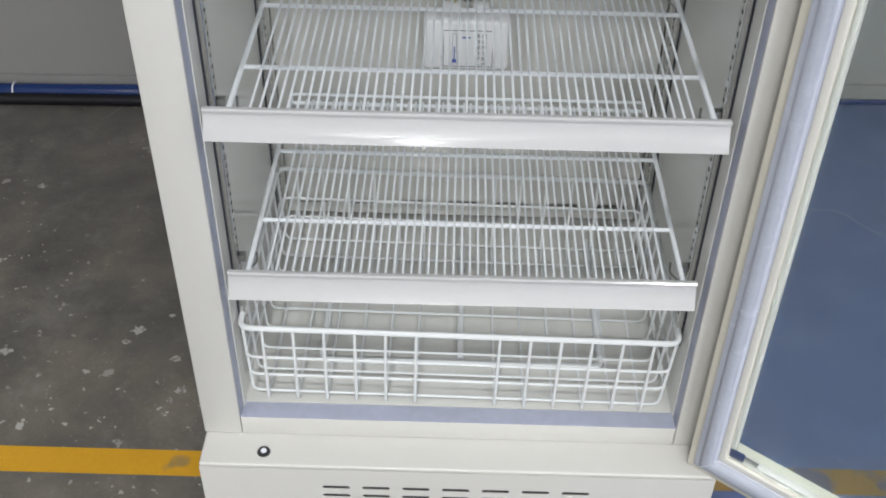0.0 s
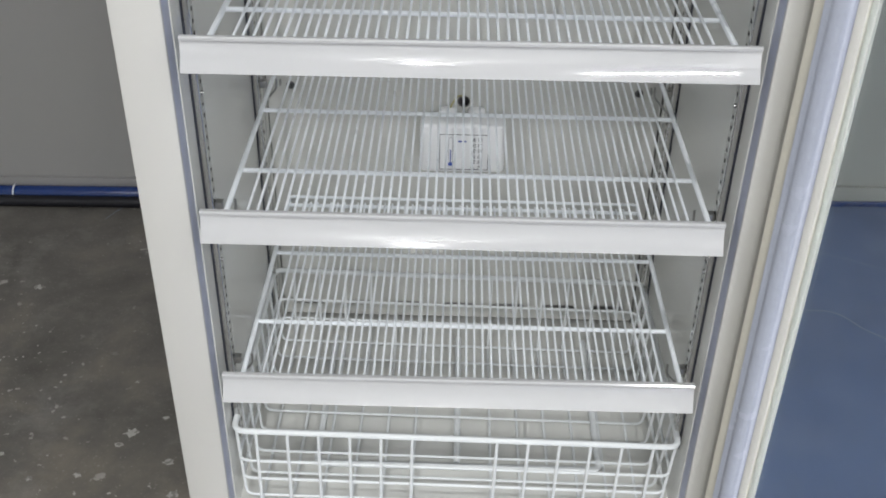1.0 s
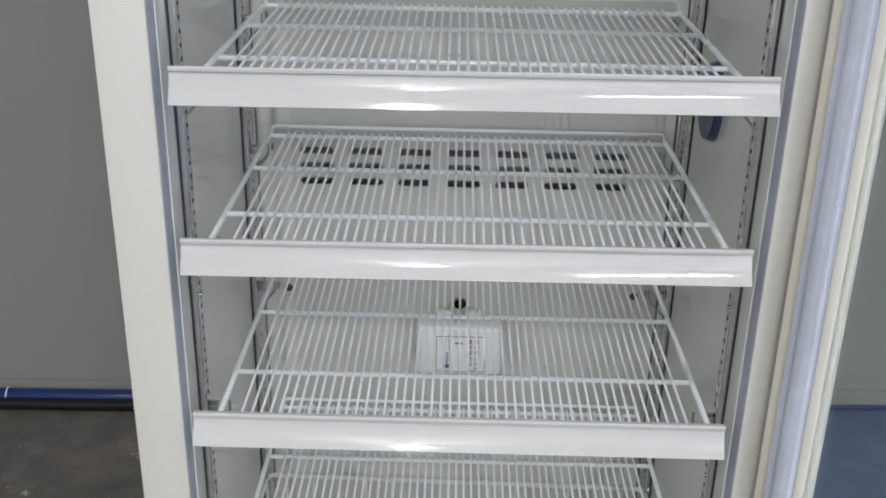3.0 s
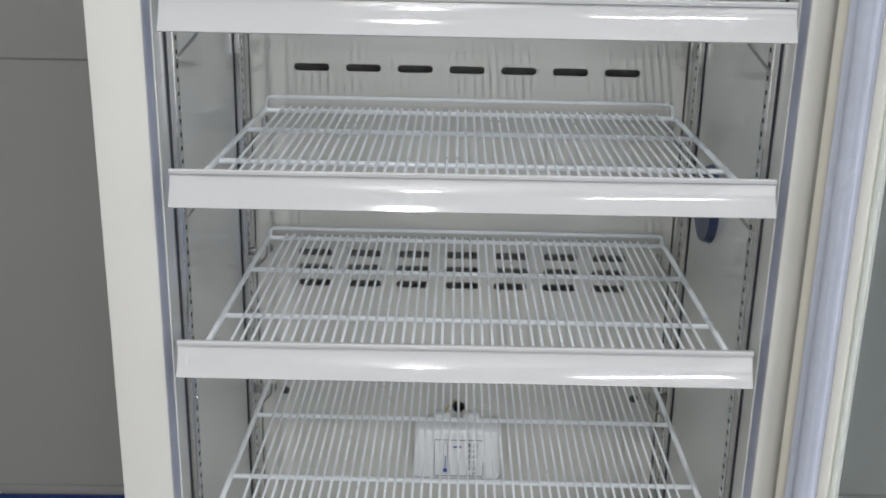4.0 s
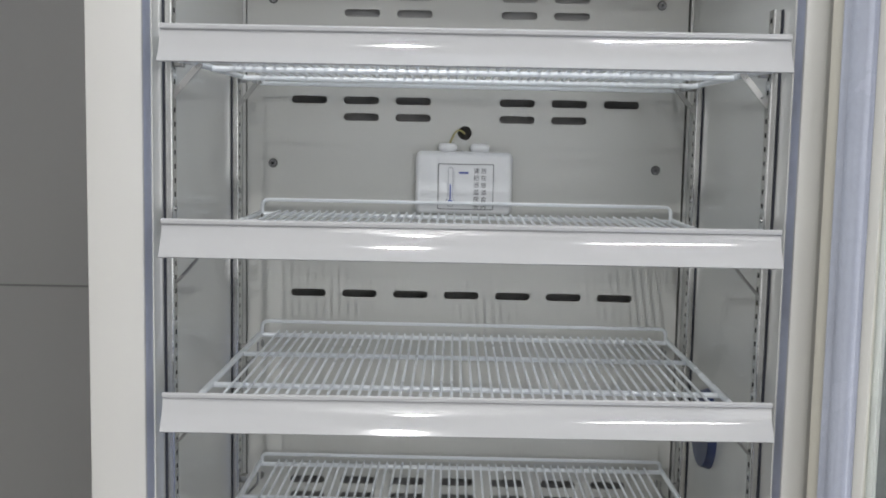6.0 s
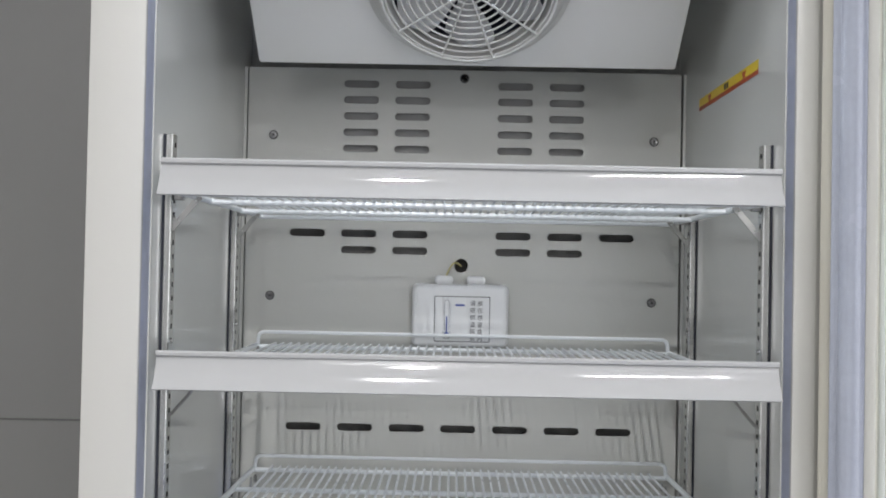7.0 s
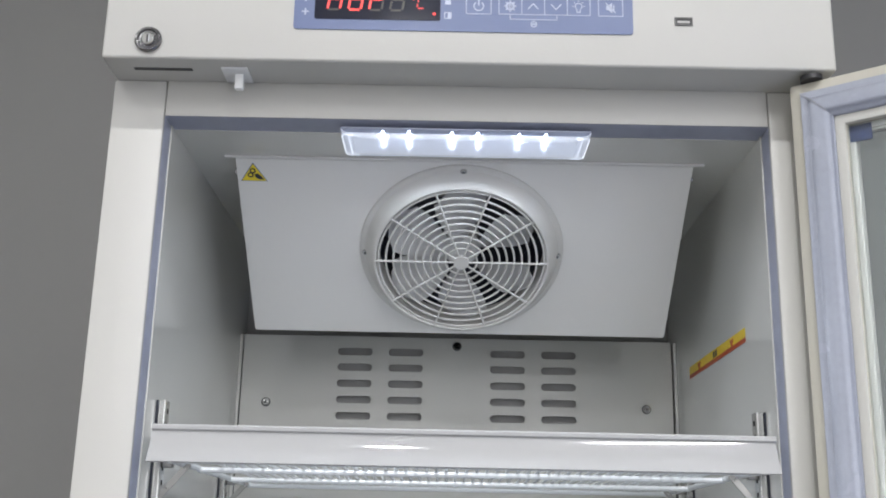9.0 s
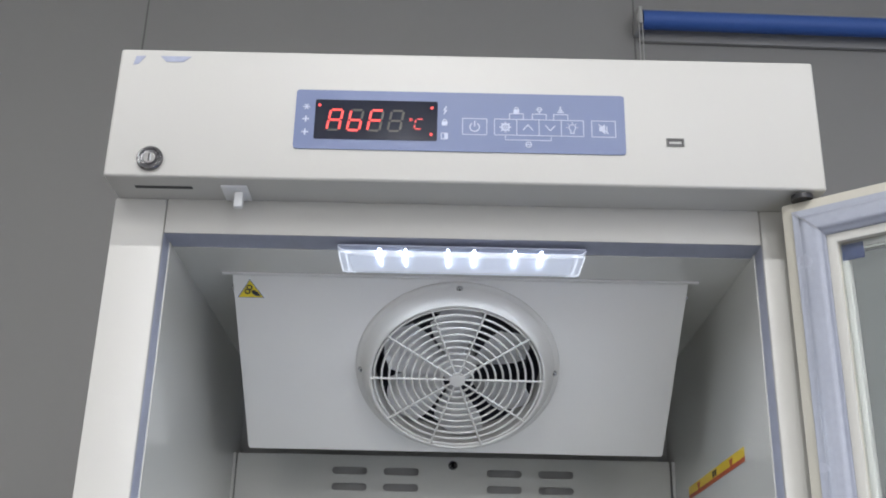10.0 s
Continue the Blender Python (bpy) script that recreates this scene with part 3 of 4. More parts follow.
def header():
    h = part("header", box((-0.3215, -0.047, 1.831), (0.3225, 0.60, 1.962), 0.0028, seg=3), ENAMEL, fridge, "cream-white control box")
    f = -0.0472
    foil = part("control_foil", flat(outline_rect(-0.1545, 1.8614, 0.1454, 1.9217, 0.003), on_front(f), 0.0008), PANELBLUE, h, "blue control foil with white symbols")

    def spot(u, v):
        """Millimetres from the foil's upper left corner."""
        return -0.1545 + u * 0.0009965, 1.9217 - v * 0.001005

    def rect(u0, v0, u1, v1, r=0.6):
        x0, z1 = spot(u0, v0)
        x1, z0 = spot(u1, v1)
        return outline_rect(x0, z0, x1, z1, r / 1000)

    def line(u0, v0, u1, v1, w=0.75):
        return bar(*spot(u0, v0), *spot(u1, v1), w / 1000)

    def ring2d(u, v, r, w, a0=0, a1=360, n=20):
        pts = [spot(u + r * math.cos(radians(a0 + (a1 - a0) * k / n)), v - r * math.sin(radians(a0 + (a1 - a0) * k / n))) for k in range(n + 1)]
        return [bar(*p, *q, w / 1000) for p, q in zip(pts, pts[1:])]

    def frame2d(u0, v0, u1, v1, w=0.75):
        return [line(u0, v0, u1, v0, w), line(u0, v1, u1, v1, w), line(u0, v0, u0, v1, w), line(u1, v0, u1, v1, w)]

    mp = on_front(f - 0.0008)
    screen = part("display", flat(rect(18.2, 10.2, 130, 50, 1.5), mp, 0.0006), SCREEN, h, "dark display window with red lit characters")
    ms = on_front(f - 0.0014)
    lit, ghost = [], []

    def digit(u, v, w, hgt, on, t=1.9):
        """Seven slanted strokes a to g; on: those that glow."""
        slant = lambda vv: (v + hgt - vv) * 0.16
        pt = lambda uu, vv: (uu + slant(vv), vv)
        mid = v + hgt / 2
        ends = {"a": ((u, v), (u + w, v)), "b": ((u + w, v), (u + w, mid)), "c": ((u + w, mid), (u + w, v + hgt)), "d": ((u, v + hgt), (u + w, v + hgt)), "e": ((u, mid), (u, v + hgt)), "f": ((u, v), (u, mid)), "g": ((u, mid), (u + w, mid))}
        for key, (p, q) in ends.items():
            p, q = pt(*p), pt(*q)
            du, dv = q[0] - p[0], q[1] - p[1]
            k = 1.0 / math.hypot(du, dv)
            (lit if key in on else ghost).append(line(p[0] + du * k, p[1] + dv * k, q[0] - du * k, q[1] - dv * k, t))

    for u, on in ((29.5, "abcefg"), (48.0, "cdefg"), (66.5, "aefg"), (85.0, "")):
        digit(u, 20.5, 11.0, 20.5, on)
        for stroke in ghost:
            part("unlit_segment", flat(stroke, ms, 0.0002), GHOST, h)
        for stroke in lit:
            part("lit_segment", flat(stroke, ms, 0.0003), RED, h, "red glowing segment")
        lit.clear(), ghost.clear()
    digit(109.0, 28.5, 7.0, 10.0, "adef", 1.1)
    for stroke in lit:
        part("lit_segment", flat(stroke, ms, 0.0003), REDDIM, h, "red glowing segment")
    lit.clear()
    part("degree_sign", strokes(ring2d(106.0, 29.2, 1.2, 0.7, n=10), ms, 0.0003), REDDIM, h)
    for u, v in ((22.0, 16.0), (124.8, 16.8), (124.6, 43.8)):
        dot = [spot(u + 1.4 * math.cos(a), v - 1.4 * math.sin(a)) for a in np.linspace(0, 2 * math.pi, 12, endpoint=False)]
        part("indicator_dot", flat(dot, ms, 0.0003), RED, h)
    signs = frame2d(153, 26.4, 175, 42.6) + frame2d(182, 26.4, 263, 42.4) + frame2d(270.5, 26.3, 292, 42.6)
    signs += [line(u, 26.4, u, 42.4) for u in (202.3, 222.6, 242.8)]
    for u0, u1 in ((195.7, 208.3), (216.5, 229.2), (236.0, 249.0)):
        signs += [line(u0, 26.4, u0, 20.6), line(u0, 20.6, u1, 20.6), line(u1, 20.6, u1, 26.4)]
    signs += [line(192, 42.4, 192, 47.2), line(192, 47.2, 233.5, 47.2), line(233.5, 47.2, 233.5, 42.4)]
    signs += ring2d(164, 35, 4.3, 1.0, 125, 415) + [line(164, 28.8, 164, 34.5, 1.1)]
    signs += ring2d(192, 34.4, 3.2, 1.8) + ring2d(192, 34.4, 1.2, 0.8, n=10) + [line(192 + 3.4 * math.cos(a), 34.4 + 3.4 * math.sin(a), 192 + 5.4 * math.cos(a), 34.4 + 5.4 * math.sin(a), 1.3) for a in np.linspace(0, 2 * math.pi, 8, endpoint=False)]
    signs += [line(208, 37, 212.5, 31.6, 1.0), line(212.5, 31.6, 217, 37, 1.0), line(228.3, 31.8, 232.8, 37.2, 1.0), line(232.8, 37.2, 237.3, 31.8, 1.0)]
    signs += ring2d(252.8, 33.6, 3.0, 0.8, -50, 230) + [line(251.3, 36.2, 251.3, 39, 0.8), line(254.3, 36.2, 254.3, 39, 0.8), line(251, 39.3, 254.6, 39.3, 1.0)]
    signs += [line(252.8 + 4.2 * math.cos(a), 33.6 - 4.2 * math.sin(a), 252.8 + 5.6 * math.cos(a), 33.6 - 5.6 * math.sin(a), 0.7) for a in np.radians((0, 45, 90, 135, 180))]
    signs += [[spot(*p) for p in ((277.3, 32.4), (279.3, 32.4), (282.6, 29.4), (282.6, 39.6), (279.3, 36.6), (277.3, 36.6))], line(277, 29.6, 285.6, 39.4, 0.9), line(284.2, 31.6, 284.2, 37, 0.9)]
    # small symbols: padlocks, bolt, door, snow and fan marks
    for u, v in ((202, 17.2), (136.6, 31.2)):
        signs += [rect(u - 2.6, v - 1.2, u + 2.6, v + 2.8, 0.3)] + ring2d(u, v - 1.4, 1.7, 0.8, 0, 180, 8)
    signs += ring2d(223, 15.8, 2.0, 1.0, n=10) + [line(223, 17.5, 223, 20.4, 0.9), line(220, 15.8, 226, 15.8, 0.8)]
    signs += [line(242.3, 12.6, 242.3, 16.5, 1.4), line(239.4, 18.2, 245.2, 18.2, 1.2), line(240.6, 15.8, 242.3, 17.6, 0.8), line(244, 15.8, 242.3, 17.6, 0.8)]
    signs += [line(138.2, 14.6, 135.6, 18.4, 1.0), line(135.6, 18.4, 138.4, 18.6, 0.9), line(138.4, 18.6, 135.8, 22.2, 1.0)]
    signs += frame2d(133.8, 41.8, 139.6, 47.6, 0.7) + [rect(136.6, 42, 139.4, 47.4, 0.2)]
    signs += ring2d(213, 51.6, 2.6, 1.0, n=12) + [line(210, 51.6, 216, 51.6, 1.2)]
    for v, n in ((17.6, 6), (30.0, 4), (43.2, 4)):
        signs += [line(10, v, 10 + 3.1 * math.cos(a), v + 3.1 * math.sin(a), 0.9 if n == 6 else 1.3) for a in np.linspace(0, 2 * math.pi, n, endpoint=False)]
    part("symbol_print", strokes(signs, mp, 0.0002), SYMBOL, h, "white printed symbols and key frames")["kind"] = "stuff"
    # lock
    k = (-0.281, 1.848)
    b = bmesh.new()
    rings = ((0.0118, 0.0), (0.0118, 0.0026), (0.0108, 0.0036), (0.0090, 0.0034), (0.0082, 0.0022), (0.0060, 0.0020), (0.0058, 0.0034), (0.0001, 0.0036))
    loops = [[b.verts.new((k[0] + r * math.cos(a), f - d, k[1] + r * math.sin(a))) for a in np.linspace(0, 2 * math.pi, 40, endpoint=False)] for r, d in rings]
    for one, two in zip(loops, loops[1:]):
        for n in range(40):
            b.faces.new((one[n], one[(n + 1) % 40], two[(n + 1) % 40], two[n]))
    lock = part("lock", b, LOCKSTEEL, h, "round chrome key lock")
    part("key_barrel", drum((k[0], f - 0.0034, k[1]), (0, -1, 0), 0.0052, 0.0006, 24), CHROME, lock)
    # black block on the barrel; the hole's shade is put into colour
    part("keyhole_shade", box((k[0] - 0.0008, f - 0.0046, k[1] - 0.0036), (k[0] + 0.0008, f - 0.0039, k[1] + 0.0036)), BLACK, lock)
    # white sliver paints a glint on the chrome
    part("keyway_glint", box((k[0] + 0.0009, f - 0.0046, k[1] - 0.0030), (k[0] + 0.0015, f - 0.0039, k[1] + 0.0034)), PRINT, lock, "painted white glint beside the keyhole")
    # socket
    usb = part("socket", sheet(rectangle(0.1821, 1.8714, 0.1981, 1.8794), [rectangle(0.1832, 1.8725, 0.1970, 1.8783)], on_front(f), 0.0007), JOINT, h, "grey-framed USB socket", smooth=0)
    part("socket_inside", flat(rectangle(0.1832, 1.8725, 0.1970, 1.8783), on_front(f), 0.0002), BLACK, usb)
    part("socket_tongue", flat(rectangle(0.1846, 1.8737, 0.1956, 1.8760), on_front(f - 0.0002), 0.0004), ALU, usb)
    # faded marks
    part("faded_mark", strokes([[(-0.3085, 1.9447), (-0.3035, 1.9457), (-0.2975, 1.9545), (-0.3065, 1.9540)], [(-0.2840, 1.9545), (-0.2780, 1.9485), (-0.2620, 1.9485), (-0.2550, 1.9545)]], on_front(f), 0.0002), FADED, h, "pale blurred blue maker's mark")
    # underside: slot and door switch
    # thin black plate, no opening; paints the slot's shade
    part("card_slot_shade", box((-0.2978, -0.0272, 1.8304), (-0.2459, -0.0226, 1.8309)), BLACK, h)
    plate = part("door_switch", box((-0.2190, -0.0330, 1.8288), (-0.1952, -0.002, 1.8308), 0.0006), BOXWHITE, h, "white plastic door switch")
    b = box((-0.2078, -0.024, 1.8140), (-0.2000, -0.017, 1.8287), 0.0012)
    part("plunger", b, BOXWHITE, plate)
    return h


def outline_rect(x0, z0, x1, z1, r, n=4):
    pts = []
    for cx, cz, a0 in ((x1 - r, z1 - r, 0), (x0 + r, z1 - r, 90), (x0 + r, z0 + r, 180), (x1 - r, z0 + r, 270)):
        pts += [(cx + r * math.cos(radians(a0 + 90 * k / n)), cz + r * math.sin(radians(a0 + 90 * k / n))) for k in range(n + 1)]
    return pts


head_box = header()


def base():
    cols = [-0.1515 + 0.0503 * k for k in range(7)]
    b = box((-0.3218, -0.049, 0.06), (0.3219, 0.60, 0.3695), 0.003, seg=3)
    base_box = part("base", b, ENAMEL, fridge, "cream-white compressor housing")
    holes = [outline(x, z, 0.035, 0.0065) for x in cols for z in (0.333, 0.3168, 0.3006, 0.2844, 0.2682)]
    part("base_front", sheet([(-0.3208, 0.06), (0.3209, 0.06), (0.3209, 0.3665), (-0.3208, 0.3665)], holes, on_front(-0.0508), 0.0014), ENAMEL, base_box, smooth=0)
    # black sheet over the solid base stands in for shade inside the slots
    part("vent_shade", box((-0.2, -0.0506, 0.25), (0.2, -0.0496, 0.345)), BLACK, base_box)
    b = drum((-0.2432, -0.0284, 0.3696), (0, 0, 1), 0.0085, 0.002, 28, r2=0.0078)
    g = part("grommet", b, BLACK, base_box, "black rubber grommet")
    part("pin", drum((-0.2432, -0.0284, 0.3716), (0, 0, 1), 0.0036, 0.0012, 16), PRINT, g)
    for x in (-0.28, 0.28):
        for y in (0.02, 0.54):
            part("foot", drum((x, y, 0.0), (0, 0, 1), 0.022, 0.061, 20), BLACK, base_box)


base()


def fan_cover():
    top, low = Vector((0, 0.0925, 1.7915)), Vector((0, 0.265, 1.6514))
    down = (low - top).normalized()
    length = (low - top).length
    face = Vector((1, 0, 0)).cross(-down)          # out of the cover, towards the front
    m = Matrix(((1, -down.x, face.x, 0), (0, -down.y, face.y, 0), (0, -down.z, face.z, 0), (0, 0, 0, 1)))
    m = Matrix.Translation(top) @ m                 # x across, y up the slope, z out of the face
    c = (-0.0003, -0.1100)
    cover = part("fan_cover", sheet(outline_rect(-0.2268, -length, 0.2268, 0, 0.003), [circle(*c, 0.0910)], m @ Matrix.Translation((0, 0, -0.0012)), 0.0012), LITSHEET, fridge, "sloping white fan cover", smooth=0)
    for s in (-1, 1):
        b = box(*sorted_box((s * 0.2268, -length + 0.003, -0.030), (s * 0.2256, 0, -0.0013)))
        b.transform(m)
        part("side_flange", b, LITSHEET, cover)
    b = box((-0.2255, -length + 0.0002, -0.022), (0.2255, -length + 0.0014, -0.0013))
    b.transform(m)
    part("bottom_flange", b, LITSHEET, cover)
    b = box((-0.2365, 0.0880, 1.7898), (0.2365, 0.0922, 1.7918))
    part("top_flange", b, LITSHEET, cover)
    for s in (-1, 1):
        b = drum((s * 0.2269, -0.022, -0.010), (s, 0, 0), 0.0035, 0.003, 14)
        b.transform(m)
        part("screw", b, STEEL, cover)
    # moulded ring
    rings = ((0.1066, 0.0), (0.1061, 0.0024), (0.1048, 0.0034), (0.1012, 0.0042), (0.0998, 0.0058), (0.0955, 0.0138), (0.0918, 0.0188), (0.0900, 0.0200), (0.0885, 0.0196), (0.0876, 0.0170), (0.0872, -0.012))
    b = bmesh.new()
    n = 72
    loops = [[b.verts.new((c[0] + r * math.cos(2 * math.pi * k / n), c[1] + r * math.sin(2 * math.pi * k / n), z)) for k in range(n)] for r, z in rings]
    for one, two in zip(loops, loops[1:]):
        for k in range(n):
            b.faces.new((one[k], one[(k + 1) % n], two[(k + 1) % n], two[k]))
    b.transform(m)
    part("fan_ring", b, FANWHITE, cover, "moulded white ring")
    # grille of concentric rings and spokes
    for k in range(1, 11):
        r = 0.0085 + 0.00775 * k
        b = tube([(c[0] + r * math.cos(a), c[1] + r * math.sin(a), 0.0180) for a in np.linspace(0, 2 * math.pi, 56, endpoint=False)], 0.00115, 6, closed=True)
        b.transform(m)
        part("grille_ring", b, FANWHITE, cover)
    for k in range(10):
        a = radians(36 * k)
        b = tube([(c[0] + math.cos(a) * r, c[1] + math.sin(a) * r, 0.0195) for r in (0.006, 0.0888)], 0.00105, 6)
        b.transform(m)
        part("grille_spoke", b, FANWHITE, cover)
    b = drum((c[0], c[1], 0.0175), (0, 0, 1), 0.0082, 0.0035, 10)
    b.transform(m)
    part("grille_hub", b, FANWHITE, cover)
    # blades
    b = drum((c[0], c[1], -0.030), (0, 0, 1), 0.0195, 0.026, 28)
    b.transform(m)
    part("fan_hub", b, BLADE, cover)
    for k in range(6):
        b = bmesh.new()
        a0 = radians(60 * k + 32)
        grid = []
        for i in range(7):
            r = 0.018 + i * 0.0108
            wide = radians(18 + 7 * math.sin(math.pi * i / 6))
            row = []
            for j in range(6):
                f = j / 5 - 0.5
                rr = r - (0.010 * (2 * f) ** 2 if i == 6 else 0)
                a = a0 + f * 2 * wide
                row.append(b.verts.new((c[0] + rr * math.cos(a), c[1] + rr * math.sin(a), 0.0060 + f * 0.015)))
            grid.append(row)
        for i in range(6):
            for j in range(5):
                b.faces.new((grid[i][j], grid[i][j + 1], grid[i + 1][j + 1], grid[i + 1][j]))
        bmesh.ops.solidify(b, geom=list(b.faces), thickness=0.0015)
        b.transform(m)
        part("fan_blade", b, BLADE, cover, "pale fan blade")
    # dark disc and housing stand in for shade behind the fan
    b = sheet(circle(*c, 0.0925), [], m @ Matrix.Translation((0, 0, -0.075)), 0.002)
    part("fan_shade_backing", b, DARK, cover)
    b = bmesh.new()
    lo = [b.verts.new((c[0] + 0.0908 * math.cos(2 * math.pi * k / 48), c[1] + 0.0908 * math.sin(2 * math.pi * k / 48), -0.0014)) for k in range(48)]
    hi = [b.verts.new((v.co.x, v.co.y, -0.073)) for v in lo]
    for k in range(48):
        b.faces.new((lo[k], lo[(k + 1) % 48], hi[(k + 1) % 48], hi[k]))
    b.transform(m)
    part("fan_shroud", b, SHROUD, cover, "fan housing coloured dark for the shade inside")
    for a in (0, 90, 180, 270):
        p = (c[0] + 0.1001 * math.cos(radians(a)), c[1] + 0.1001 * math.sin(radians(a)), 0.004)
        b = drum(p, (0, 0, 1), 0.0037, 0.0022, 16, r2=0.0028)
        b.transform(m)
        part("screw", b, STEEL, cover)
        # recess shade painted as a small black disc on the head
        b = drum((p[0], p[1], p[2] + 0.0022), (0, 0, 1), 0.0013, 0.0003, 6)
        b.transform(m)
        part("screw_recess_shade", b, BLACK, cover)
    # warning triangle
    tri = ((-0.2100, -0.0055), (-0.2240, -0.0275), (-0.1965, -0.0275))
    mid = [sum(p[i] for p in tri) / 3 for i in (0, 1)]
    grown = lambda k: [(mid[0] + (x - mid[0]) * k, mid[1] + (y - mid[1]) * k) for x, y in tri]
    sign = part("warning_sticker", flat(grown(1.08), m @ Matrix.Translation((0, 0, 0.0001)), 0.0002), PRINT, cover, "yellow triangular warning sticker with a black symbol")
    part("sticker_border", flat(grown(0.99), m @ Matrix.Translation((0, 0, 0.0004)), 0.0002), GREYINK, cover)
    part("sticker_face", flat(grown(0.88), m @ Matrix.Translation((0, 0, 0.0007)), 0.0002), LEMON, cover)
    at = m @ Matrix.Translation((0, 0, 0.0010))
    for x, y in ((-0.2108, -0.0150), (-0.2132, -0.0198)):
        part("sticker_ring", sheet(circle(x, y, 0.0031, 18), [circle(x, y, 0.0017, 14)], at, 0.0002), INK, cover, smooth=0)
    part("sticker_hand", flat([(-0.2095, -0.0188), (-0.2061, -0.0180), (-0.2025, -0.0212), (-0.2001, -0.0252), (-0.2049, -0.0248), (-0.2083, -0.0226)], at, 0.0002), INK, cover)
    return cover


fan_cover()


def inside_lamp():
    y0, y1 = 0.0075, 0.0670
    lamp = part("interior_lamp", box((-0.1145, y0, 1.7902), (0.1145, y1, 1.7922), 0.0008), TRAY, fridge, "LED lamp under a clear ribbed cover")
    b = bmesh.new()
    prof = [(-0.1150, 1.7902), (-0.1128, 1.7870), (-0.1090, 1.7858), (0.1090, 1.7858), (0.1128, 1.7870), (0.1150, 1.7902)]
    inner = [(x * 0.992, z + 0.0012) for x, z in reversed(prof)]
    rows = [[b.verts.new((x, y, z)) for x, z in prof + inner] for y in (y0 + 0.0015, y1 - 0.0012)]
    n = len(rows[0])
    for k in range(n):
        b.faces.new((rows[0][k], rows[0][(k + 1) % n], rows[1][(k + 1) % n], rows[1][k]))
    for row in rows:
        b.faces.new(row)
    part("clear_cover", b, COVER, lamp, "clear ribbed plastic cover").visible_shadow = False
    b = bmesh.new()
    for y, half, n in ((0.0092, 0.1040, 76), (0.0124, 0.1035, 76), (0.0160, 0.0985, 70)):
        for k in range(n):
            x = -half + 2 * half * k / (n - 1)
            box((x - 0.0006, y - 0.0007, 1.7850), (x + 0.0006, y + 0.0007, 1.7857), bm=b)
    ribs = part("rib_band", b, RIB, lamp, "fine ribs of the cover with a painted glow")
    ribs["kind"] = "stuff"
    ribs.visible_shadow = False
    b = bmesh.new()
    for k in range(12):
        y = 0.0225 + 0.0033 * k
        box((-0.104, y - 0.0005, 1.7853), (0.104, y + 0.0005, 1.7857), bm=b)
    flutes = part("flute_band", b, COVER, lamp, "fine flutes along the cover")
    flutes["kind"] = "stuff"
    flutes.visible_shadow = False
    for s in (-1, 1):
        for a, e in ((0.1035, 0.1138), (0.1020, 0.1075)):
            b = tube(rounded([(s * a, y0 + 0.003, 1.7852), (s * e, y0 + 0.004, 1.7860), (s * e, y1 - 0.005, 1.7860), (s * (e - 0.006), y1 - 0.003, 1.7854)], 0.005), 0.0008, 6)
            part("cover_end", b, RIB, lamp).visible_shadow = False
    for x in (-0.0764, -0.0522, -0.0126, 0.0115, 0.0495, 0.0740):
        b = bmesh.new()
        # each diode's streak of light is built into its tapered shape
        pts = [(0.0007, 0.012), (0.0013, 0.022), (0.0013, 0.030), (0.0008, 0.040), (0.0004, 0.050)]
        loop = [(x - w, y) for w, y in pts] + [(x + w, y) for w, y in reversed(pts)]
        b.faces.new([b.verts.new((px, py, 1.7901)) for px, py in loop])
        bmesh.ops.solidify(b, geom=list(b.faces), thickness=0.001)
        part("diode_with_streak", b, LED, lamp)


inside_lamp()
area_lamp("interior_lamp_light", (0, 0.036, 1.7842), (0, 0.03, 0), (0.2, 0.03), 0.36, (0.80, 0.90, 1.0)).data.spread = radians(158)


# ---------------------------------------------------------------- door
SAG = Matrix(((1, 0, -0.0015, 0.0015 * 1.25), (0, 1, 0, 0), (0, 0, 1, 0), (0, 0, 0, 1)))  # the open leaf hangs a little out of true


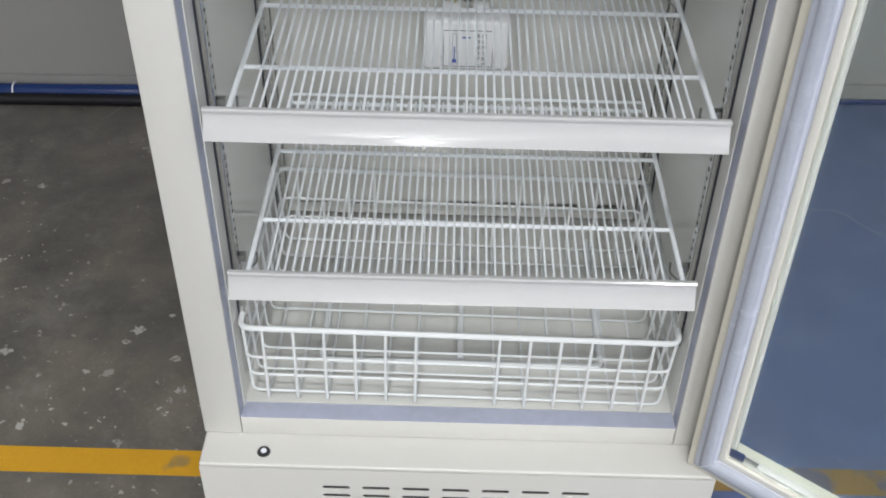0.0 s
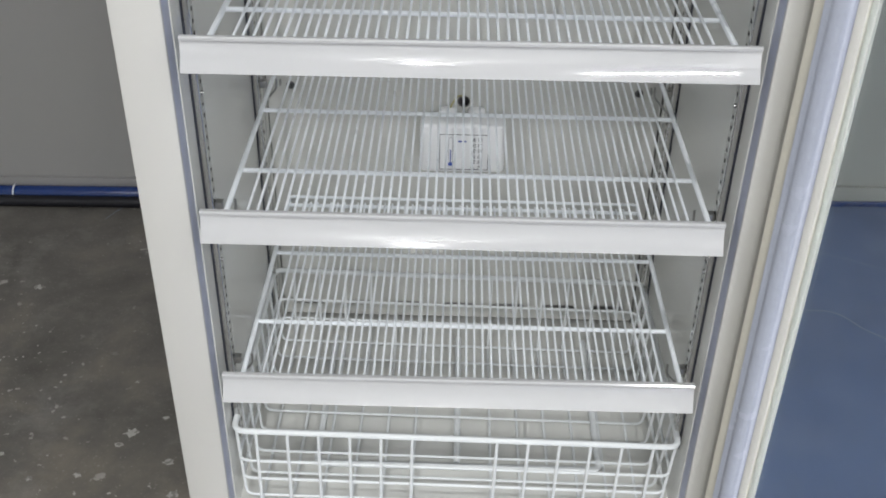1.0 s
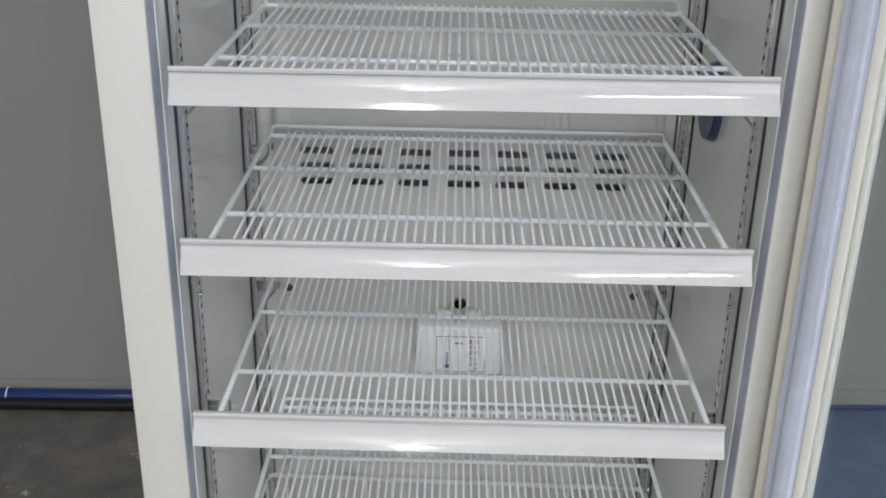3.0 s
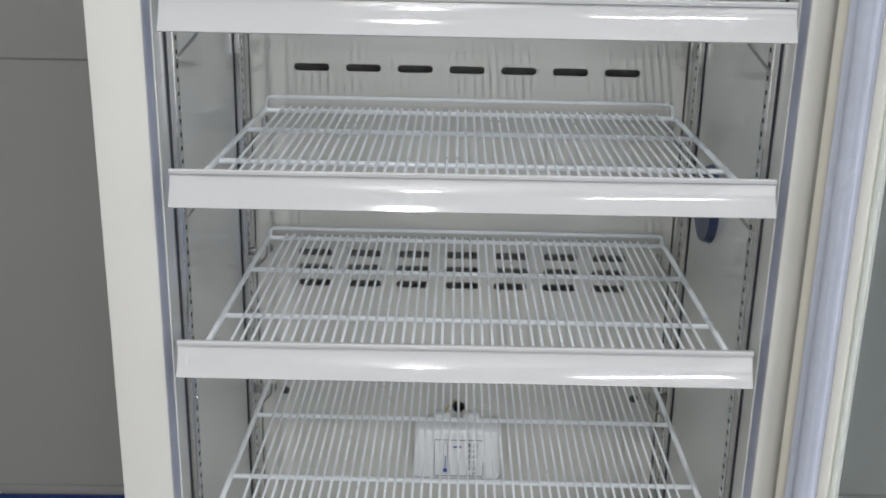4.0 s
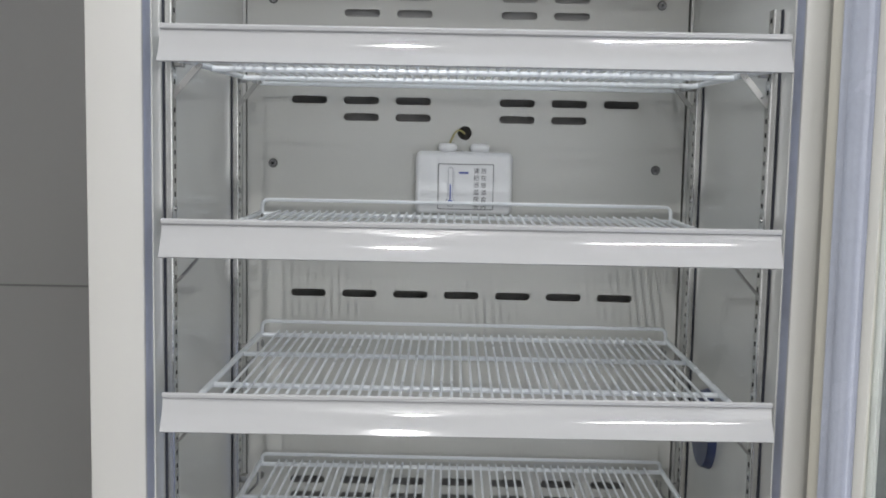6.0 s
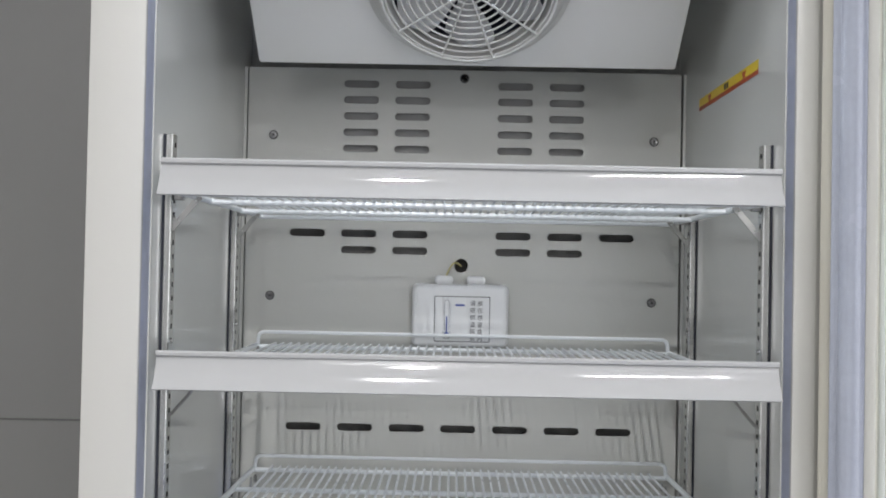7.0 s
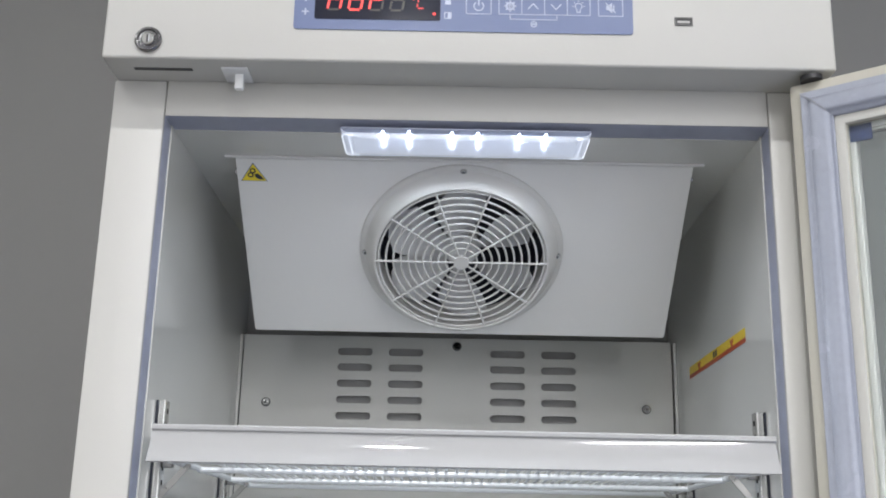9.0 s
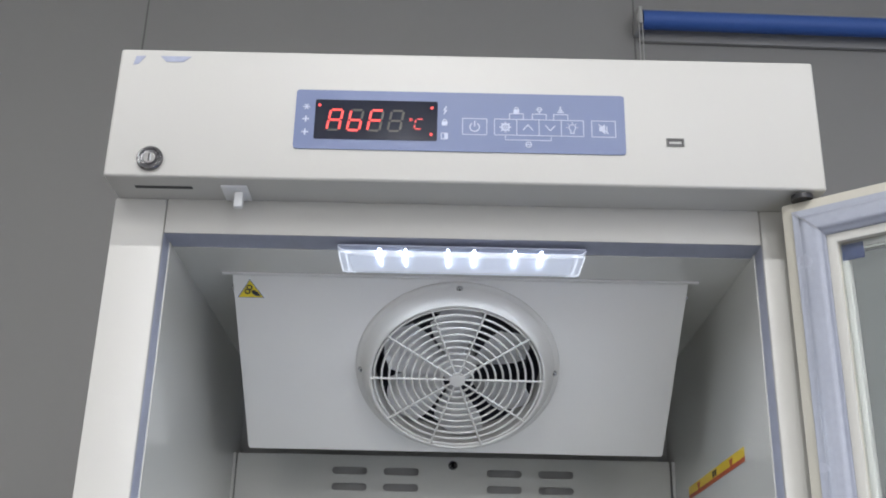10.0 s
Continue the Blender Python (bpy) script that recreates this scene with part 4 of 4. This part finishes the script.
def door():
    turn = SAG @ Matrix(((0.7904, 0.6126, 0, 0.2863), (-0.6126, 0.7904, 0, -0.029), (0, 0, 1, 0), (0, 0, 0, 1)))
    w, z0, z1 = 0.640, 0.3705, 1.8231

    def ring(a, b_, v0, v1, bevel=0.0):
        """A picture frame between insets a and b_, from depth v0 to v1."""
        b = bmesh.new()
        pts = lambda k: [(k, z0 + k), (w - k, z0 + k), (w - k, z1 - k), (k, z1 - k)]
        rows = []
        for k, v in ((a, v0), (b_, v0), (b_, v1), (a, v1)):
            rows.append([b.verts.new((u, v, z)) for u, z in pts(k)])
        for i in range(4):
            one, two = rows[i], rows[(i + 1) % 4]
            for j in range(4):
                b.faces.new((one[j], one[(j + 1) % 4], two[(j + 1) % 4], two[j]))
        if bevel:
            bmesh.ops.bevel(b, geom=list(b.edges), offset=bevel, segments=2, affect="EDGES", profile=0.5)
        b.transform(turn)
        return b

    leaf = part("door", ring(0.0, 0.0458, 0.0, 0.036, 0.002), DOORWHITE, fridge, "open glass door with a cream frame")
    part("inner_frame", ring(0.0372, 0.0454, -0.0012, 0.0030, 0.001), INNERWHITE, leaf, "off-white inner edge")
    # soft gasket with ridges
    prof = ((0.0100, -0.0004), (0.0104, -0.0036), (0.0130, -0.0046), (0.0158, -0.0042), (0.0175, -0.0054), (0.0192, -0.0088), (0.0222, -0.0108), (0.0262, -0.0114), (0.0304, -0.0102), (0.0334, -0.0074), (0.0350, -0.0040), (0.0360, -0.0034), (0.0371, -0.0004))
    b = bmesh.new()
    rows = [[b.verts.new((u, v, z)) for u, z in ((k, z0 + k), (w - k, z0 + k), (w - k, z1 - k), (k, z1 - k))] for k, v in prof]
    for one, two in zip(rows, rows[1:]):
        for j in range(4):
            b.faces.new((one[j], one[(j + 1) % 4], two[(j + 1) % 4], two[j]))
    b.transform(turn)
    part("gasket", b, GASKET, leaf, "blue-grey rubber magnetic gasket", smooth=50)
    for zc, s in ((z0, 1), (z1, -1)):
        for u0, t in ((0.0, 1), (w, -1)):
            b = bmesh.new()
            rows = [[b.verts.new((u0 + t * (k + e), v - 0.00045, zc + s * (k - e))) for e in (-0.0006, 0.0006)] for k, v in prof[1:-1]]
            for one, two in zip(rows, rows[1:]):
                b.faces.new((one[0], one[1], two[1], two[0]))
            bmesh.ops.solidify(b, geom=list(b.faces), thickness=0.0003)
            b.transform(turn)
            part("mitre_seam", b, FADEDSEAM, leaf, "pale welded corner seam")
    part("spacer", ring(0.0462, 0.0515, 0.0062, 0.0170, 0.001), ALU, leaf, "bright aluminium glass spacer")
    for z, s in ((z0 + 0.0466, 1), (z1 - 0.0466, -1)):
        b = box(*sorted_box((0.0466, 0.0059, z), (0.0655, 0.0075, z + s * 0.0150)), 0.0008)
        b.transform(turn)
        part("corner_key", b, NAVY, leaf, "dark navy corner key")
        b = tube([(0.0655, 0.0085, z + s * 0.0065), (0.0825, 0.0085, z + s * 0.0065)], 0.0028, 12)
        b.transform(turn)
        part("corner_pin", b, RAIL, leaf, "bright steel corner pin")
    for v in (0.0035, 0.0185):
        b = box((0.0461, v, z0 + 0.0461), (w - 0.0461, v + 0.002, z1 - 0.0461))
        b.transform(turn)
        pane = part("pane", b, GLASS, leaf, "clear insulating glass")
        pane.visible_shadow = False
    part("hinge", drum((0.3015, -0.0405, 1.8233), (0, 0, 1), 0.0095, 0.0046, 28), BLACK, leaf, "small black hinge bush")


door()


# ---------------------------------------------------------------- shelves
def wire_shelf(z, shift, lean, dip, drop, rods, fence):
    """A shelf whose front strip sits at height z; the strip may be slid and lean, the wire grid dips to the back."""
    s = thing("wire_shelf", "white coated wire shelf with a glossy front strip", "shelf", (0, 0, z), "wire shelves")
    tilt = Matrix.Translation((0.001, 0, z - drop)) @ pose(0, 0, 0, -dip, 0, 0)
    hw, y1 = 0.2470, 0.383

    def rod(name, pts, r, seg=8):
        b = tube(pts, r, seg)
        b.transform(tilt)
        return part(name, b, WIRE, s)

    for x in (-hw, hw):
        rod("side_rod", [(x, -0.004, -0.003), (x, y1, -0.003)], 0.003)
    for y in (0.004, *rods, y1 - 0.002):
        rod("cross_rod", [(-hw, y, -0.0042), (hw, y, -0.0042)], 0.0027)
    rod("back_rail", rounded([(-hw + 0.002, y1 - 0.001, -0.003), (-hw + 0.002, y1 + 0.001, fence), (hw - 0.002, y1 + 0.001, fence), (hw - 0.002, y1 - 0.001, -0.003)], 0.008), 0.0022)
    first = rod("wire", [(0, -0.004, 0), (0, y1, 0)], 0.0014, 6)
    n = 48
    for k in range(n):
        x = 0.0005 - 0.2245 + 0.449 * k / (n - 1)
        m = Matrix.Translation((x + random.uniform(-0.0004, 0.0004), 0, 0))
        if k == 0:
            first.matrix_basis = m
        else:
            o = new("wire", first.data)
            o.parent, o.matrix_parent_inverse, o.matrix_basis = s, first.matrix_parent_inverse, m
    # front strip with a hollow face
    pts = [(-0.0045, -0.0012), (-0.0105, 0.0), (-0.0118, -0.0015), (-0.0116, -0.0040), (-0.0090, -0.0054), (-0.0096, -0.0080), (-0.0103, -0.0104), (-0.0112, -0.0132), (-0.0124, -0.0162), (-0.0138, -0.0192), (-0.0155, -0.0222), (-0.0173, -0.0252), (-0.0193, -0.0282), (-0.0214, -0.0312)]
    prof = thick_profile(pts, 0.0016)
    b = swept(prof, -0.2588, 0.2588)
    b.transform(Matrix.Translation((shift, 0, z)) @ pose(0, 0, 0, 0, -lean, 0))
    part("front_strip", b, STRIP, s, "glossy white hollow-faced front strip", smooth=42)
    return s


STEEP, LOW = (0.114, 0.2575), (0.119, 0.267)
SHELVES = ((-0.0031, 0.15, 0.3, 0.021, (0.1155, 0.262), 0.0080), (-0.0042, 0.0, 0.2, 0.021, STEEP, 0.0080), (-0.0022, 0.26, 0.3, 0.021, STEEP, 0.0075), (0.0001, 0.26, 0.0, 0.0205, LOW, 0.0120), (0.0004, 0.08, 0.0, 0.021, LOW, 0.0130), (0.0004, 0.0, 0.25, 0.0245, LOW, 0.0130))
for z, setting in zip(STRIPS, SHELVES):
    wire_shelf(z, *setting)


def wire_basket():
    s = thing("wire_basket", "white coated wire basket standing on the refrigerator floor", "basket", (0, 0.19, 0.405))
    x1, y0, y1 = 0.265, 0.026, 0.354
    zt, zb = 0.529, 0.4085
    lean = Matrix.Translation((-0.0035, 0, 0.47)) @ pose(0, 0, 0, 0, 0.9, 0) @ Matrix.Translation((0, 0, -0.47))

    def add(name, b):
        b.transform(lean)
        return part(name, b, BASKETWIRE, s)

    def loop(z, k, r):
        return tube(rounded([(-x1 + k, 0.2, z), (-x1 + k, y0 + k, z), (x1 - k, y0 + k, z), (x1 - k, y1 - k, z), (-x1 + k, y1 - k, z), (-x1 + k, 0.2, z)], 0.014), r, 8)

    add("rim", loop(zt, 0, 0.0037))
    add("ring", loop(0.478, 0.002, 0.0019))
    add("ring", loop(0.446, 0.004, 0.0019))
    xs = [-0.2378 + 0.0371 * k for k in range(6)] + [0.0485 + 0.0371 * k for k in range(6)]
    for x in xs:
        b = tube(rounded([(x, y0 - 0.0035, zt), (x, y0 - 0.001, zb), (x, y1 - 0.012, zb), (x, y1 + 0.003, zt)], 0.005), 0.0019, 8)
        add("wire", b)
    for k in range(9):
        y = 0.035 + 0.0380 * k
        b = tube(rounded([(-x1 + 0.001, y, zt), (-x1 + 0.007, y, zb + 0.0036), (x1 - 0.007, y, zb + 0.0036), (x1 - 0.001, y, zt)], 0.011), 0.0019, 8)
        add("cross_wire", b)
    f = thing("basket_support", "white tubular frame lying on the refrigerator floor", "frame", (0, 0.2, 0.4042))
    pts = [(-0.183, 0.36, 0.4090), (-0.183, 0.0975, 0.4090), (0.186, 0.0975, 0.4090), (0.186, 0.36, 0.4090)]
    part("loop", tube(rounded(pts, 0.012), 0.0045, 10), BASKETWIRE, f)
    part("middle_tube", tube([(0.0, 0.103, 0.4090), (0.0, 0.36, 0.4090)], 0.0045, 10), BASKETWIRE, f)


wire_basket()


def writing(body, size, m):
    """Characters of the built-in font as a thin mesh; m places its plane (x right, y up)."""
    cu = bpy.data.curves.new("writing", "FONT")
    cu.body, cu.size, cu.align_x, cu.align_y, cu.extrude = body, size, "CENTER", "CENTER", 0.0001
    cu.resolution_u = 2
    ob = new("writing", cu)
    bpy.context.view_layer.update()
    me = bpy.data.meshes.new_from_object(ob.evaluated_get(bpy.context.evaluated_depsgraph_get()))
    b = bmesh.new()
    b.from_mesh(me)
    b.transform(m)
    bpy.data.objects.remove(ob)
    bpy.data.curves.remove(cu)
    bpy.data.meshes.remove(me)
    return b


LEVEL = 1.433


def probe_box(z, label, depth, behind):
    s = thing("probe_box", label, "sensor box", (-0.0015, 0.37, z))
    x0, x1 = -0.0600, 0.0547
    case = part("case", box((x0, 0.368, z), (x1, 0.368 + depth, z + 0.0745), 0.0075, seg=4), BOXWHITE, s)
    for x in (-0.0225, 0.0155):
        part("cap", box((x - 0.0112, 0.368 + depth - 0.0168, z + 0.0735), (x + 0.0112, 0.368 + depth - 0.0008, z + 0.0842), 0.0048, seg=3), BOXWHITE, s)
    m = on_front(0.3679)
    part("label_border", sheet(outline_rect(-0.0335, z + 0.006, 0.0325, z + 0.060, 0.0015), [outline_rect(-0.0327, z + 0.0068, 0.0317, z + 0.0592, 0.001)], m, 0.0003), INK, s)
    loops = [bar(-0.0185, z + 0.018, -0.0185, z + 0.036, 0.0016), circle(-0.0185, z + 0.0145, 0.0032, 14)]
    part("thermometer", strokes(loops, m, 0.0003), BLUEINK, s)
    part("dash", flat(outline(-0.003, z + 0.0495, 0.0115, 0.0022), m, 0.0003), BLUEINK, s)
    glass = [bar(*p, *q, 0.0005) for p, q in (((-0.0212, z + 0.020), (-0.0212, z + 0.053)), ((-0.0158, z + 0.020), (-0.0158, z + 0.053)))]
    glass += [bar(-0.0185 + 0.0027 * math.cos(a), z + 0.053 + 0.0027 * math.sin(a), -0.0185 + 0.0027 * math.cos(a + 0.4), z + 0.053 + 0.0027 * math.sin(a + 0.4), 0.0005) for a in np.arange(0, 3.0, 0.39)]
    glass += [bar(-0.0185 + 0.0052 * math.cos(a), z + 0.0145 + 0.0052 * math.sin(a), -0.0185 + 0.0052 * math.cos(a + 0.4), z + 0.0145 + 0.0052 * math.sin(a + 0.4), 0.0005) for a in np.arange(2.2, 7.2, 0.39)]
    glass += [bar(-0.0150, z + 0.024 + 0.0026 * k, -0.0132 - 0.0006 * (k % 2), z + 0.024 + 0.0026 * k, 0.0004) for k in range(11)]
    part("scale", strokes(glass, m, 0.0003), GREYINK, s)
    for x, column in ((0.0120, "\u8bf7\u628a\u611f\u6e29\u63a2\u5934"), (0.0208, "\u653e\u5728\u611f\u6e29\u76d2\u5185")):
        for k, sign in enumerate(column):
            part("character", writing(sign, 0.0068, m @ Matrix.Translation((x, z + 0.0515 - 0.0084 * k, 0))), INK, s, smooth=0)
    b = tube([Vector((-0.021, 0.359 + depth, z + 0.082)).lerp(Vector((-0.0025, 0.370 + depth, z + 0.0955)), k / 8) + Vector((0, -0.004, 0.010)) * math.sin(math.pi * k / 8) for k in range(9)], 0.0012, 6)
    part("cable", b, CABLE, s, "thin yellow sensor cable")
    if behind:
        # behind the shelf's rail, and a touch larger
        k = 1.0158
        s.scale = (k, k, k)
        s.location = (-0.0013, 0.39, LEVEL + (z - LEVEL) * k)
    return s


probe_box(1.3368, "white plastic temperature probe box behind a wire shelf rail", 0.0182, True)
probe_box(0.6930, "white plastic temperature probe box fixed to the back panel", 0.0395, False)


def wall_things():
    p = part("port_cap", drum((LW, 0.2515, 1.1155), (-1, 0, 0), 0.044, 0.009, 32, r2=0.041), NAVY, fridge, "dark navy round cable port cap")
    s = thing("wall_sticker", "yellow and red warning strip stuck on the inner side wall", "sticker", (LW + X0, 0.2, 1.6243))
    m = Matrix(((0, 0, -1, LW + X0 - 0.0002), (1, 0, 0, 0), (0, 1, 0, 0), (0, 0, 0, 1)))
    a, b_ = (0.0995, 1.6243), (0.338, 1.6237)
    h = 0.0069
    q = lambda k0, k1: [(a[0], a[1] + k0 * h), (b_[0], b_[1] + k0 * h), (b_[0], b_[1] + k1 * h), (a[0], a[1] + k1 * h)]
    part("yellow_band", flat(q(-0.35, 1), m, 0.0003), YELLOW, s)
    part("red_band", flat(q(-1, -0.35), m, 0.0003), REDBAND, s)
    for y in (0.148, 0.288):
        z = 1.6243
        part("arrow", flat([(y - 0.007, z + 0.004), (y + 0.007, z + 0.004), (y, z - 0.006)], m @ Matrix.Translation((0, 0, 0.0003)), 0.0003), REDBAND, s)
    part("print_bar", strokes([bar(0.208, 1.6258, 0.2145, 1.6258, 0.0065), bar(0.2175, 1.6258, 0.224, 1.6258, 0.0065)], m @ Matrix.Translation((0, 0, 0.0003)), 0.0003), INK, s)


wall_things()
fridge.location.x = X0
